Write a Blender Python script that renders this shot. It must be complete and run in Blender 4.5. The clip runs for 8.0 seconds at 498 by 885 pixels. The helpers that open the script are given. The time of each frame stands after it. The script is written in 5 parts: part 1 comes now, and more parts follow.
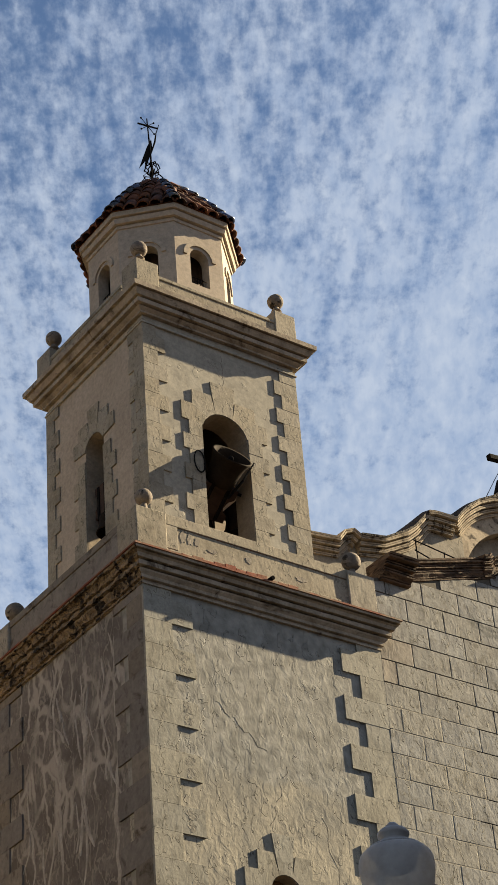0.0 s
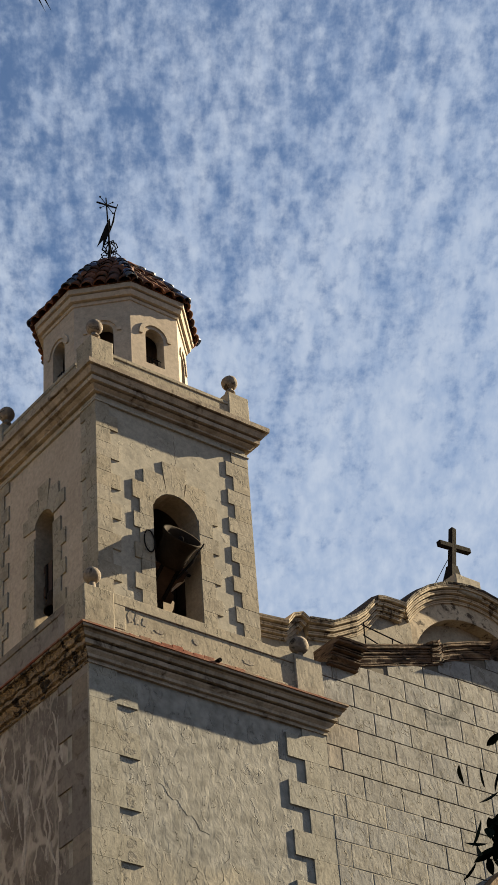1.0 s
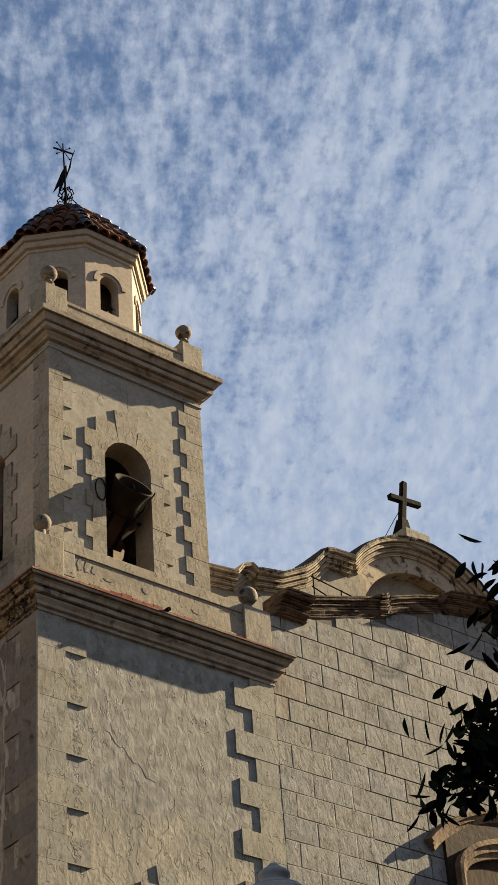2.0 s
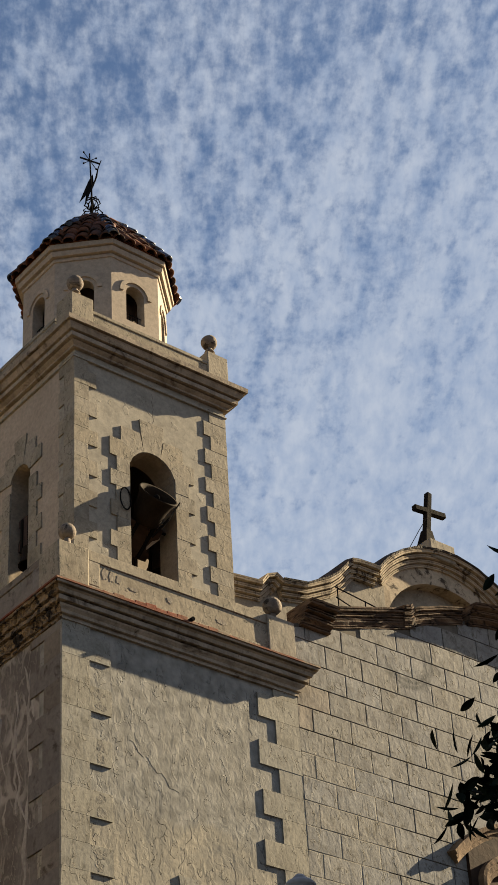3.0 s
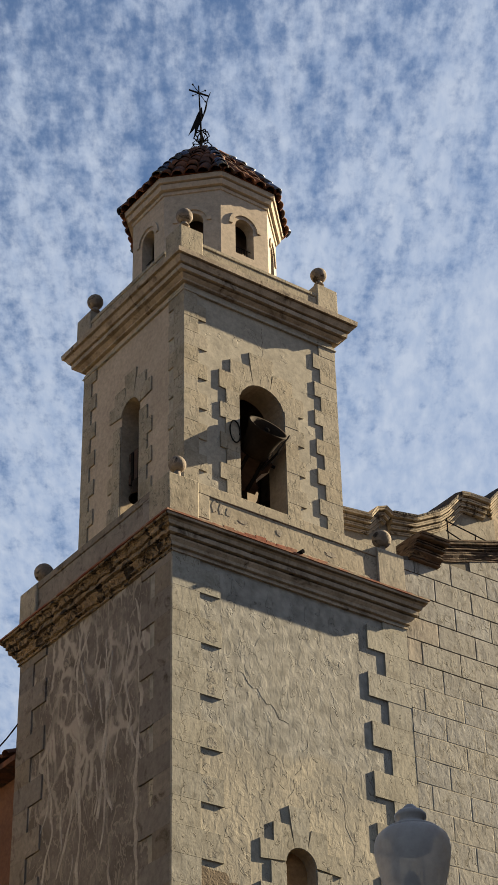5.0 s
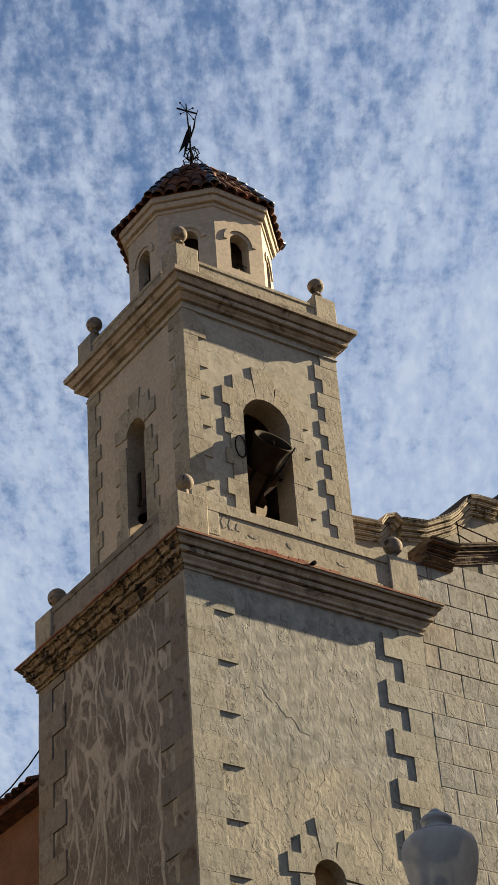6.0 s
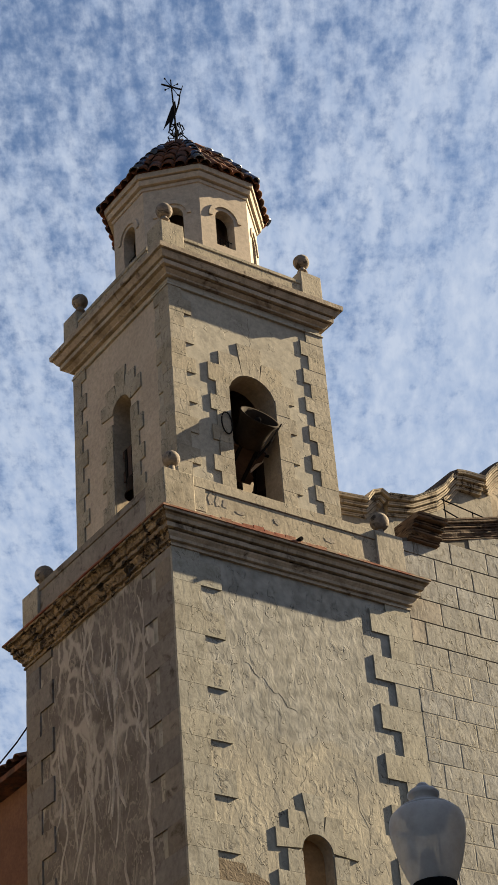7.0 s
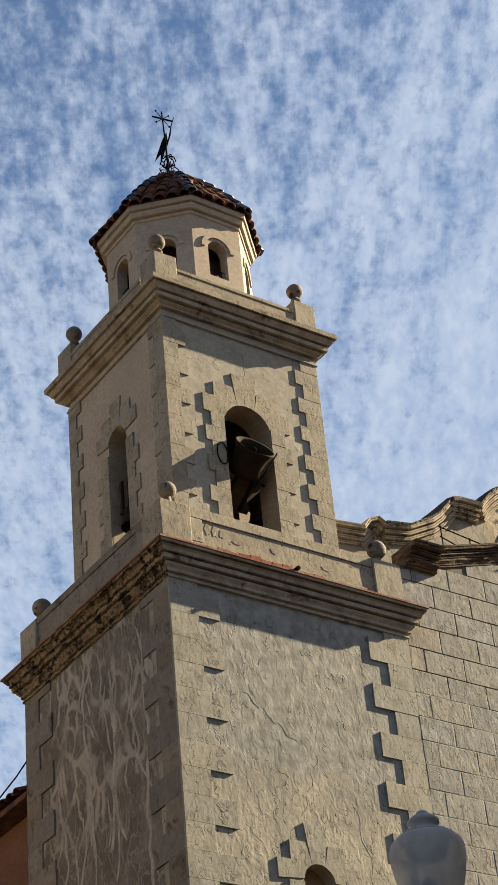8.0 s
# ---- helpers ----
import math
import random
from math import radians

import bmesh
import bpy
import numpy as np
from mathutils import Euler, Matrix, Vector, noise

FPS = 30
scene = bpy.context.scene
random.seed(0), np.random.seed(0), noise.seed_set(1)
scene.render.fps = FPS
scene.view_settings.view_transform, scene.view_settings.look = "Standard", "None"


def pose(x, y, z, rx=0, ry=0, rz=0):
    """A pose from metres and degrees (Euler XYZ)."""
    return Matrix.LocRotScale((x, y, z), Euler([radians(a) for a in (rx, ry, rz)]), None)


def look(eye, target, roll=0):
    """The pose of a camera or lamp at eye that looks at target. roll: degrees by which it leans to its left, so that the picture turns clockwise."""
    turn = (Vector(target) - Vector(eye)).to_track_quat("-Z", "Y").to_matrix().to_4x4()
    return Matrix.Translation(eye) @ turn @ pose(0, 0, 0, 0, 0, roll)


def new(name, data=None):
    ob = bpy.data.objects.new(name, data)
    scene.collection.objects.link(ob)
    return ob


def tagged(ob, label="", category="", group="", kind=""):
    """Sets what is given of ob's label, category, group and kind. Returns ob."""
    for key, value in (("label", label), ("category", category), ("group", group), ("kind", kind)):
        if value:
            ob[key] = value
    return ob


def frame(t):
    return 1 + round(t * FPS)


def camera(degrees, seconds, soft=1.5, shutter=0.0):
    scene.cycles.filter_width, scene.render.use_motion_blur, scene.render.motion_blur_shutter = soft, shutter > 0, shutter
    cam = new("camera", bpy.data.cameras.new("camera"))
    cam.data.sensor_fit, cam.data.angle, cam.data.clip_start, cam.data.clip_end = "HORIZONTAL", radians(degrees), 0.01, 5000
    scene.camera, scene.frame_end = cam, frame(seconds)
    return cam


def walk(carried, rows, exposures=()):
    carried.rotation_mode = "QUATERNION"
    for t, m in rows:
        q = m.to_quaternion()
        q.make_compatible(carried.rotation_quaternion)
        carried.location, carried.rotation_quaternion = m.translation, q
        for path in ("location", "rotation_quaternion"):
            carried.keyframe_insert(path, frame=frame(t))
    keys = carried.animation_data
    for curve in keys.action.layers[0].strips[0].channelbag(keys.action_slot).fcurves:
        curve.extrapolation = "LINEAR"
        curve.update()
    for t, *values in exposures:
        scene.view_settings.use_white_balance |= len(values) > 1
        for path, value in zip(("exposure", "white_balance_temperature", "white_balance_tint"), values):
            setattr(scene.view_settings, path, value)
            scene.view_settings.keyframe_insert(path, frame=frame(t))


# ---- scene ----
cam = camera(14.447, 8.0, soft=1.5)

# a telephoto view from the square, held by hand
walk(cam, [
    (0.0, pose(-13.942, -20.990, 1.580, 124.701, 3.963, -34.837)),
    (0.2, pose(-13.929, -21.001, 1.593, 125.292, 3.513, -36.797)),
    (0.3, pose(-13.922, -21.007, 1.600, 125.716, 3.228, -37.464)),
    (0.5, pose(-13.922, -21.007, 1.601, 127.081, 3.784, -37.579)),
    (0.8, pose(-13.921, -21.008, 1.604, 127.272, 3.700, -37.069)),
    (1.0, pose(-13.920, -21.009, 1.605, 126.902, 3.625, -36.770)),
    (1.3, pose(-13.919, -21.009, 1.607, 126.705, 3.843, -36.175)),
    (1.5, pose(-13.919, -21.010, 1.609, 126.569, 3.785, -36.231)),
    (1.7, pose(-13.918, -21.010, 1.610, 125.740, 3.673, -37.416)),
    (1.8, pose(-13.918, -21.010, 1.610, 125.203, 4.091, -37.826)),
    (2.0, pose(-13.918, -21.010, 1.610, 125.339, 3.558, -38.530)),
    (2.1, pose(-13.918, -21.010, 1.610, 125.437, 3.558, -38.602)),
    (2.2, pose(-13.918, -21.010, 1.610, 125.211, 3.478, -38.670)),
    (3.3, pose(-13.941, -20.991, 1.612, 125.756, 2.777, -38.032)),
    (3.4, pose(-13.941, -20.990, 1.612, 125.440, 2.719, -38.183)),
    (3.5, pose(-13.941, -20.990, 1.611, 125.227, 2.574, -38.024)),
    (3.7, pose(-13.942, -20.989, 1.611, 124.717, 2.417, -37.691)),
    (4.0, pose(-13.944, -20.988, 1.610, 125.185, 2.092, -36.963)),
    (4.3, pose(-13.943, -20.989, 1.608, 124.757, 1.651, -36.386)),
    (4.5, pose(-13.942, -20.989, 1.607, 124.386, 1.459, -36.571)),
    (4.8, pose(-13.942, -20.990, 1.605, 124.186, 1.246, -36.229)),
    (5.0, pose(-13.941, -20.990, 1.604, 123.811, 1.095, -35.535)),
    (5.1, pose(-13.941, -20.990, 1.603, 123.509, 1.163, -35.111)),
    (5.2, pose(-13.941, -20.990, 1.602, 123.517, 1.380, -34.865)),
    (6.3, pose(-13.939, -20.992, 1.594, 124.461, 4.121, -33.706)),
    (6.4, pose(-13.939, -20.992, 1.593, 124.428, 4.296, -33.811)),
    (6.5, pose(-13.939, -20.992, 1.592, 124.359, 4.420, -34.083)),
    (6.8, pose(-13.939, -20.992, 1.591, 123.919, 4.109, -33.593)),
    (7.0, pose(-13.939, -20.992, 1.590, 123.623, 3.966, -33.865)),
    (7.3, pose(-13.936, -20.994, 1.586, 122.699, 4.099, -34.266)),
    (7.5, pose(-13.935, -20.996, 1.584, 122.349, 4.738, -34.042)),
    (7.8, pose(-13.933, -20.998, 1.585, 123.415, 4.771, -33.699)),
    (8.0, pose(-13.932, -20.999, 1.586, 124.524, 4.723, -33.483)),
], exposures=[(0.0, 2.08, 6500, 10), (0.5, 2.08, 6500, 10), (1.5, 2.03, 6550, 10), (2.0, 2.0, 6650, 11), (3.5, 1.95, 6700, 11), (4.0, 1.96, 6700, 11), (5.0, 2.08, 6550, 11), (6.5, 2.13, 6500, 11), (7.0, 2.17, 6550, 11), (8.0, 2.2, 6450, 10)])

# ---- light ----
SUN_DIR = Vector((5.45, -1.0, 3.17)).normalized()
sun_data = bpy.data.lights.new("sun", "SUN")
sun_data.energy, sun_data.angle, sun_data.color = 5.0, radians(0.5), (1.0, 0.83, 0.55)
sun = new("sun", sun_data)
sun.matrix_world = look((60, -11, 50), Vector((60, -11, 50)) - SUN_DIR)

world = bpy.data.worlds.new("sky")
scene.world = world
world.use_nodes = True
wt = world.node_tree
wt.nodes.clear()


def wnode(kind, **props):
    n = wt.nodes.new(kind)
    for k, v in props.items():
        n.inputs[k].default_value = v
    return n


def wmath(op, a, b=None, c=None):
    n = wt.nodes.new("ShaderNodeMath")
    n.operation = op
    for i, v in enumerate((a, b, c)):
        if v is None:
            continue
        if isinstance(v, (int, float)):
            n.inputs[i].default_value = v
        else:
            wt.links.new(v, n.inputs[i])
    return n.outputs[0]


sky = wt.nodes.new("ShaderNodeTexSky")
sky.sky_type, sky.sun_disc = "NISHITA", False
sky.sun_elevation = math.asin(SUN_DIR.z)
sky.sun_rotation = math.atan2(SUN_DIR.x, SUN_DIR.y)
sky.air_density, sky.dust_density, sky.ozone_density = 1.0, 0.2, 2.0
coord = wt.nodes.new("ShaderNodeTexCoord")
sep = wt.nodes.new("ShaderNodeSeparateXYZ")
wt.links.new(coord.outputs["Generated"], sep.inputs[0])
up = wmath("MAXIMUM", sep.outputs["Z"], 0.03)
flat = wt.nodes.new("ShaderNodeCombineXYZ")
wt.links.new(wmath("DIVIDE", sep.outputs["X"], up), flat.inputs[0])
wt.links.new(wmath("DIVIDE", sep.outputs["Y"], up), flat.inputs[1])


def along(x, y, gain_):
    """The sky plane's coordinate along (x, y)."""
    n = wt.nodes.new("ShaderNodeVectorMath")
    n.operation = "DOT_PRODUCT"
    n.inputs[1].default_value = (x * gain_, y * gain_, 0)
    wt.links.new(flat.outputs[0], n.inputs[0])
    return n.outputs["Value"]


def cloud_layer(turn, across, length, detail, rough, distort=0.0):
    """Cloud noise drawn out along the bearing turn (degrees from +y to +x)."""
    s_, c_ = math.sin(radians(turn)), math.cos(radians(turn))
    v = wt.nodes.new("ShaderNodeCombineXYZ")
    wt.links.new(along(c_, -s_, across), v.inputs[0])
    wt.links.new(along(s_, c_, length), v.inputs[1])
    n = wnode("ShaderNodeTexNoise", Scale=1.0, Detail=detail, Roughness=rough, Distortion=distort)
    wt.links.new(v.outputs[0], n.inputs["Vector"])
    return n.outputs[0]


big = cloud_layer(36, 6.0, 2.2, 2, 0.5)
mid = cloud_layer(33, 26, 5.0, 5, 0.55, 0.2)
fine = cloud_layer(34, 62, 26, 5, 0.6, 0.0)
puffs = cloud_layer(40, 120, 85, 3, 0.6, 0.0)
cover = wmath("ADD", wmath("MULTIPLY", big, 0.16), wmath("ADD", wmath("MULTIPLY", mid, 0.46), wmath("ADD", wmath("MULTIPLY", fine, 0.66), wmath("MULTIPLY", puffs, 0.34))))
cover = wmath("ADD", cover, wmath("MULTIPLY", wmath("SUBTRACT", 0.68, up), 1.0))
cover = wmath("ADD", cover, wmath("MULTIPLY", along(math.cos(radians(36)), -math.sin(radians(36)), 1.0), 0.22))
ramp = wt.nodes.new("ShaderNodeMapRange")
ramp.interpolation_type = "SMOOTHSTEP"
ramp.inputs["From Min"].default_value, ramp.inputs["From Max"].default_value = 0.585, 0.98
wt.links.new(cover, ramp.inputs["Value"])
mix = wt.nodes.new("ShaderNodeMix")
mix.data_type = "RGBA"
wt.links.new(wmath("MULTIPLY_ADD", ramp.outputs[0], 0.75, 0.08), mix.inputs["Factor"])
gain = wt.nodes.new("ShaderNodeVectorMath")
gain.operation = "MULTIPLY"
gain.inputs[1].default_value = (0.0212, 0.0255, 0.0292)
wt.links.new(sky.outputs[0], gain.inputs[0])
wt.links.new(gain.outputs[0], mix.inputs["A"])
shade_mix = wt.nodes.new("ShaderNodeMix")
shade_mix.data_type = "RGBA"
shade_mix.inputs["A"].default_value, shade_mix.inputs["B"].default_value = (0.104, 0.132, 0.181, 1), (0.161, 0.182, 0.215, 1)
puff = wt.nodes.new("ShaderNodeMapRange")
puff.inputs["From Min"].default_value, puff.inputs["From Max"].default_value = 0.36, 0.64
wt.links.new(wmath("ADD", wmath("MULTIPLY", cloud_layer(40, 85, 30, 4, 0.55, 0.1), 0.55), wmath("MULTIPLY", mid, 0.45)), puff.inputs[0])
wt.links.new(puff.outputs[0], shade_mix.inputs["Factor"])
wt.links.new(shade_mix.outputs["Result"], mix.inputs["B"])
back = wnode("ShaderNodeBackground", Strength=0.87)
wt.links.new(mix.outputs["Result"], back.inputs["Color"])
wout = wt.nodes.new("ShaderNodeOutputWorld")
wt.links.new(back.outputs[0], wout.inputs["Surface"])


# ---- materials ----
def surface(name, colours, scale=1.5, rough=0.9, bump=0.25, grain=28.0, spread=(0.3, 0.7), metal=0.0,
            tint=0.0, stretch=(1, 1, 1), stain=None, stain_scale=0.6, stain_span=(0.52, 0.68), depth=0.03, gloss=0.2, relief=0.0, slant=(1, 1, 1)):
    """A weathered surface: two or three colours mixed by broad noise, fine grain, optional stains, relief."""
    m = bpy.data.materials.new(name)
    m.use_nodes = True
    t = m.node_tree
    b = t.nodes["Principled BSDF"]
    b.inputs["Roughness"].default_value, b.inputs["Metallic"].default_value = rough, metal
    b.inputs["Specular IOR Level"].default_value = gloss
    geo = t.nodes.new("ShaderNodeNewGeometry")
    mp = t.nodes.new("ShaderNodeMapping")
    mp.inputs["Scale"].default_value = stretch
    t.links.new(geo.outputs["Position"], mp.inputs["Vector"])

    def noise_tex(sc, detail, ro, dist=0.0):
        n = t.nodes.new("ShaderNodeTexNoise")
        for k, v in (("Scale", sc), ("Detail", detail), ("Roughness", ro), ("Distortion", dist)):
            n.inputs[k].default_value = v
        t.links.new(mp.outputs[0], n.inputs["Vector"])
        return n.outputs[0]

    def blend(fac, a, c, mode="MIX"):
        x = t.nodes.new("ShaderNodeMix")
        x.data_type, x.blend_type = "RGBA", mode
        for v, key in ((fac, "Factor"), (a, "A"), (c, "B")):
            if isinstance(v, (int, float)):
                x.inputs[key].default_value = v
            elif isinstance(v, tuple):
                x.inputs[key].default_value = (*v, 1)
            else:
                t.links.new(v, x.inputs[key])
        return x.outputs["Result"]

    broad = noise_tex(scale, 6, 0.62, 0.4)
    cr = t.nodes.new("ShaderNodeValToRGB")
    cr.color_ramp.elements[0].position, cr.color_ramp.elements[1].position = spread
    cr.color_ramp.elements[0].color, cr.color_ramp.elements[1].color = (*colours[0], 1), (*colours[-1], 1)
    for i, c in enumerate(colours[1:-1]):
        e = cr.color_ramp.elements.new(spread[0] + (spread[1] - spread[0]) * (i + 1) / (len(colours) - 1))
        e.color = (*c, 1)
    t.links.new(broad, cr.inputs[0])
    col = cr.outputs[0]
    fine_n = noise_tex(grain, 5, 0.7)
    gr = t.nodes.new("ShaderNodeMapRange")
    gr.inputs["From Min"].default_value, gr.inputs["From Max"].default_value = 0.25, 0.75
    gr.inputs["To Min"].default_value, gr.inputs["To Max"].default_value = 0.72, 1.22
    t.links.new(fine_n, gr.inputs[0])
    gray = t.nodes.new("ShaderNodeCombineColor")
    for i in range(3):
        t.links.new(gr.outputs[0], gray.inputs[i])
    col = blend(1.0, col, gray.outputs[0], "MULTIPLY")
    if stain:
        sn = noise_tex(stain_scale, 7, 0.65, 0.8)
        sr = t.nodes.new("ShaderNodeMapRange")
        sr.inputs["From Min"].default_value, sr.inputs["From Max"].default_value = stain_span
        t.links.new(sn, sr.inputs[0])
        col = blend(sr.outputs[0], col, stain)
    if tint:
        info = t.nodes.new("ShaderNodeObjectInfo")
        tr_ = t.nodes.new("ShaderNodeMapRange")
        tr_.inputs["To Min"].default_value, tr_.inputs["To Max"].default_value = 1 - tint, 1 + tint
        t.links.new(info.outputs["Random"], tr_.inputs[0])
        g2 = t.nodes.new("ShaderNodeCombineColor")
        warm = t.nodes.new("ShaderNodeMath")
        warm.operation = "MULTIPLY"
        warm.inputs[1].default_value = 37.0
        t.links.new(info.outputs["Random"], warm.inputs[0])
        part_ = t.nodes.new("ShaderNodeMath")
        part_.operation = "FRACT"
        t.links.new(warm.outputs[0], part_.inputs[0])
        for i, hue in enumerate((0.35, 0.0, -0.7)):
            lean = t.nodes.new("ShaderNodeMapRange")
            lean.inputs["To Min"].default_value, lean.inputs["To Max"].default_value = 1 - hue * tint, 1 + hue * tint
            t.links.new(part_.outputs[0], lean.inputs[0])
            both = t.nodes.new("ShaderNodeMath")
            both.operation = "MULTIPLY"
            t.links.new(tr_.outputs[0], both.inputs[0])
            t.links.new(lean.outputs[0], both.inputs[1])
            t.links.new(both.outputs[0], g2.inputs[i])
        col = blend(1.0, col, g2.outputs[0], "MULTIPLY")
    t.links.new(col, b.inputs["Base Color"])
    if bump:
        h = t.nodes.new("ShaderNodeMath")
        h.operation = "MULTIPLY_ADD"
        h.inputs[1].default_value = 0.16
        t.links.new(fine_n, h.inputs[0])
        coarse = noise_tex(relief or scale * 4, 4 if relief else 3, 0.6 if relief else 0.5, 0.6)
        if relief:
            lean_ = t.nodes.new("ShaderNodeMapping")
            lean_.inputs["Rotation"].default_value = (0, radians(28), 0)
            lean_.inputs["Scale"].default_value = slant
            t.links.new(geo.outputs["Position"], lean_.inputs["Vector"])
            t.links.new(lean_.outputs[0], coarse.node.inputs["Vector"])
        t.links.new(coarse, h.inputs[2])
        bp = t.nodes.new("ShaderNodeBump")
        bp.inputs["Strength"].default_value, bp.inputs["Distance"].default_value = bump, depth
        t.links.new(h.outputs[0], bp.inputs["Height"])
        t.links.new(bp.outputs[0], b.inputs["Normal"])
    return m


def peeled(m, scale, level, strength, depth, stretch=(1, 1, 1), pale=None, width=0.03):
    """Adds plaster coats broken off along ragged edges: a step in the relief, and pale run lines if wanted."""
    t = m.node_tree
    b = t.nodes["Principled BSDF"]
    geo = t.nodes.new("ShaderNodeNewGeometry")
    mp = t.nodes.new("ShaderNodeMapping")
    mp.inputs["Scale"].default_value = stretch
    t.links.new(geo.outputs["Position"], mp.inputs["Vector"])
    n = t.nodes.new("ShaderNodeTexNoise")
    for k, v in (("Scale", scale), ("Detail", 4), ("Roughness", 0.5), ("Distortion", 0.5)):
        n.inputs[k].default_value = v
    t.links.new(mp.outputs[0], n.inputs["Vector"])
    st = t.nodes.new("ShaderNodeMapRange")
    st.interpolation_type = "SMOOTHSTEP"
    st.inputs["From Min"].default_value, st.inputs["From Max"].default_value = level, level + 0.012
    t.links.new(n.outputs[0], st.inputs[0])
    old = b.inputs["Normal"].links[0].from_socket
    bp = t.nodes.new("ShaderNodeBump")
    bp.inputs["Strength"].default_value, bp.inputs["Distance"].default_value = strength, depth
    t.links.new(st.outputs[0], bp.inputs["Height"])
    t.links.new(old, bp.inputs["Normal"])
    t.links.new(bp.outputs[0], b.inputs["Normal"])
    if pale:
        line = t.nodes.new("ShaderNodeMath")
        line.operation = "COMPARE"
        line.inputs[1].default_value, line.inputs[2].default_value = level, width
        t.links.new(n.outputs[0], line.inputs[0])
        x = t.nodes.new("ShaderNodeMix")
        x.data_type = "RGBA"
        x.inputs["B"].default_value = (*pale, 1)
        soft = t.nodes.new("ShaderNodeMath")
        soft.operation = "MULTIPLY"
        soft.inputs[1].default_value = 0.75
        t.links.new(line.outputs[0], soft.inputs[0])
        t.links.new(soft.outputs[0], x.inputs["Factor"])
        t.links.new(b.inputs["Base Color"].links[0].from_socket, x.inputs["A"])
        t.links.new(x.outputs["Result"], b.inputs["Base Color"])
    return m


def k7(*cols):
    """Scales the colours to 0.53; the side wall's set carries some of its shade."""
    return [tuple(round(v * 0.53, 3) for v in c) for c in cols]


def pale_stone(*cols):
    """Limestone greys: the yellow of the stone is weak, the sun gives the rest."""
    out = []
    for c in cols:
        g = sum(c) / 3
        out.append(tuple(round((g + (v - g) * 0.30) * 0.535, 3) for v in c))
    return out


PLASTER = surface("lime plaster", [(0.21, 0.190, 0.156), (0.262, 0.237, 0.190), (0.295, 0.265, 0.208)], 0.45, bump=0.42, grain=18, stain=(0.165, 0.156, 0.136), stain_scale=0.9, stain_span=(0.46, 0.66), depth=0.028, relief=5.0, slant=(1.6, 1.6, 0.9))
peeled(PLASTER, 0.8, 0.5, 0.15, 0.01)
peeled(PLASTER, 2.6, 0.60, 0.25, 0.012, pale=(0.14, 0.13, 0.11), width=0.005)
peeled(PLASTER, 4.2, 0.595, 0.95, 0.02, stretch=(1.4, 1.4, 0.7), pale=(0.11, 0.102, 0.086), width=0.016)
def coats(m, edge, colour, ragged=1.3):
    """A second, older coat above a ragged edge at that height."""
    t = m.node_tree
    b = t.nodes["Principled BSDF"]
    geo = t.nodes.new("ShaderNodeNewGeometry")
    sep_ = t.nodes.new("ShaderNodeSeparateXYZ")
    t.links.new(geo.outputs["Position"], sep_.inputs[0])
    n = t.nodes.new("ShaderNodeTexNoise")
    n.inputs["Scale"].default_value, n.inputs["Detail"].default_value = 0.7, 6
    t.links.new(geo.outputs["Position"], n.inputs["Vector"])
    add = t.nodes.new("ShaderNodeMath")
    add.operation = "MULTIPLY_ADD"
    add.inputs[1].default_value = ragged * 2
    t.links.new(n.outputs[0], add.inputs[0])
    t.links.new(sep_.outputs["Z"], add.inputs[2])
    mr = t.nodes.new("ShaderNodeMapRange")
    mr.interpolation_type = "SMOOTHSTEP"
    mr.inputs["From Min"].default_value, mr.inputs["From Max"].default_value = edge + ragged - 0.12, edge + ragged + 0.22
    mr.inputs["To Max"].default_value = 0.8
    t.links.new(add.outputs[0], mr.inputs[0])
    x = t.nodes.new("ShaderNodeMix")
    x.data_type = "RGBA"
    fine_ = t.nodes.new("ShaderNodeTexNoise")
    fine_.inputs["Scale"].default_value, fine_.inputs["Detail"].default_value = 5.0, 6
    t.links.new(geo.outputs["Position"], fine_.inputs["Vector"])
    cr = t.nodes.new("ShaderNodeValToRGB")
    cr.color_ramp.elements[0].position, cr.color_ramp.elements[1].position = 0.35, 0.65
    cr.color_ramp.elements[0].color = (*[v * 0.6 for v in colour], 1)
    cr.color_ramp.elements[1].color = (*[v * 1.15 for v in colour], 1)
    t.links.new(fine_.outputs[0], cr.inputs[0])
    t.links.new(cr.outputs[0], x.inputs["B"])
    t.links.new(mr.outputs[0], x.inputs["Factor"])
    t.links.new(b.inputs["Base Color"].links[0].from_socket, x.inputs["A"])
    t.links.new(x.outputs["Result"], b.inputs["Base Color"])


coats(PLASTER, 13.6, (0.215, 0.208, 0.189))
# cream raised in warmth and brightness to paint bounced light on the side
PLASTER_TOP = surface("smooth cream plaster", [(0.272, 0.226, 0.178), (0.335, 0.280, 0.222)], 0.9, bump=0.3, grain=12, depth=0.02)
# front toned greyer for its cool sky light; the stains are wear
BELFRY_FRONT = surface("weathered belfry plaster in cool light", [(0.222, 0.203, 0.169), (0.251, 0.230, 0.190), (0.279, 0.256, 0.213)], 0.9, bump=0.32, grain=14, depth=0.02, stain=(0.175, 0.158, 0.13), stain_scale=1.6, stain_span=(0.52, 0.68))
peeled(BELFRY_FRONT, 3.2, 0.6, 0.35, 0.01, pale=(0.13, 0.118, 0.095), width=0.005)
# the side tones hold dirt and the side's own shade together
PLASTER_SIDE = surface("dirty shaded brown plaster", k7((0.235, 0.175, 0.13), (0.37, 0.285, 0.21)), 0.8, bump=0.5, grain=10, stain=(0.10, 0.08, 0.065), stain_scale=0.7, stain_span=(0.5, 0.7))
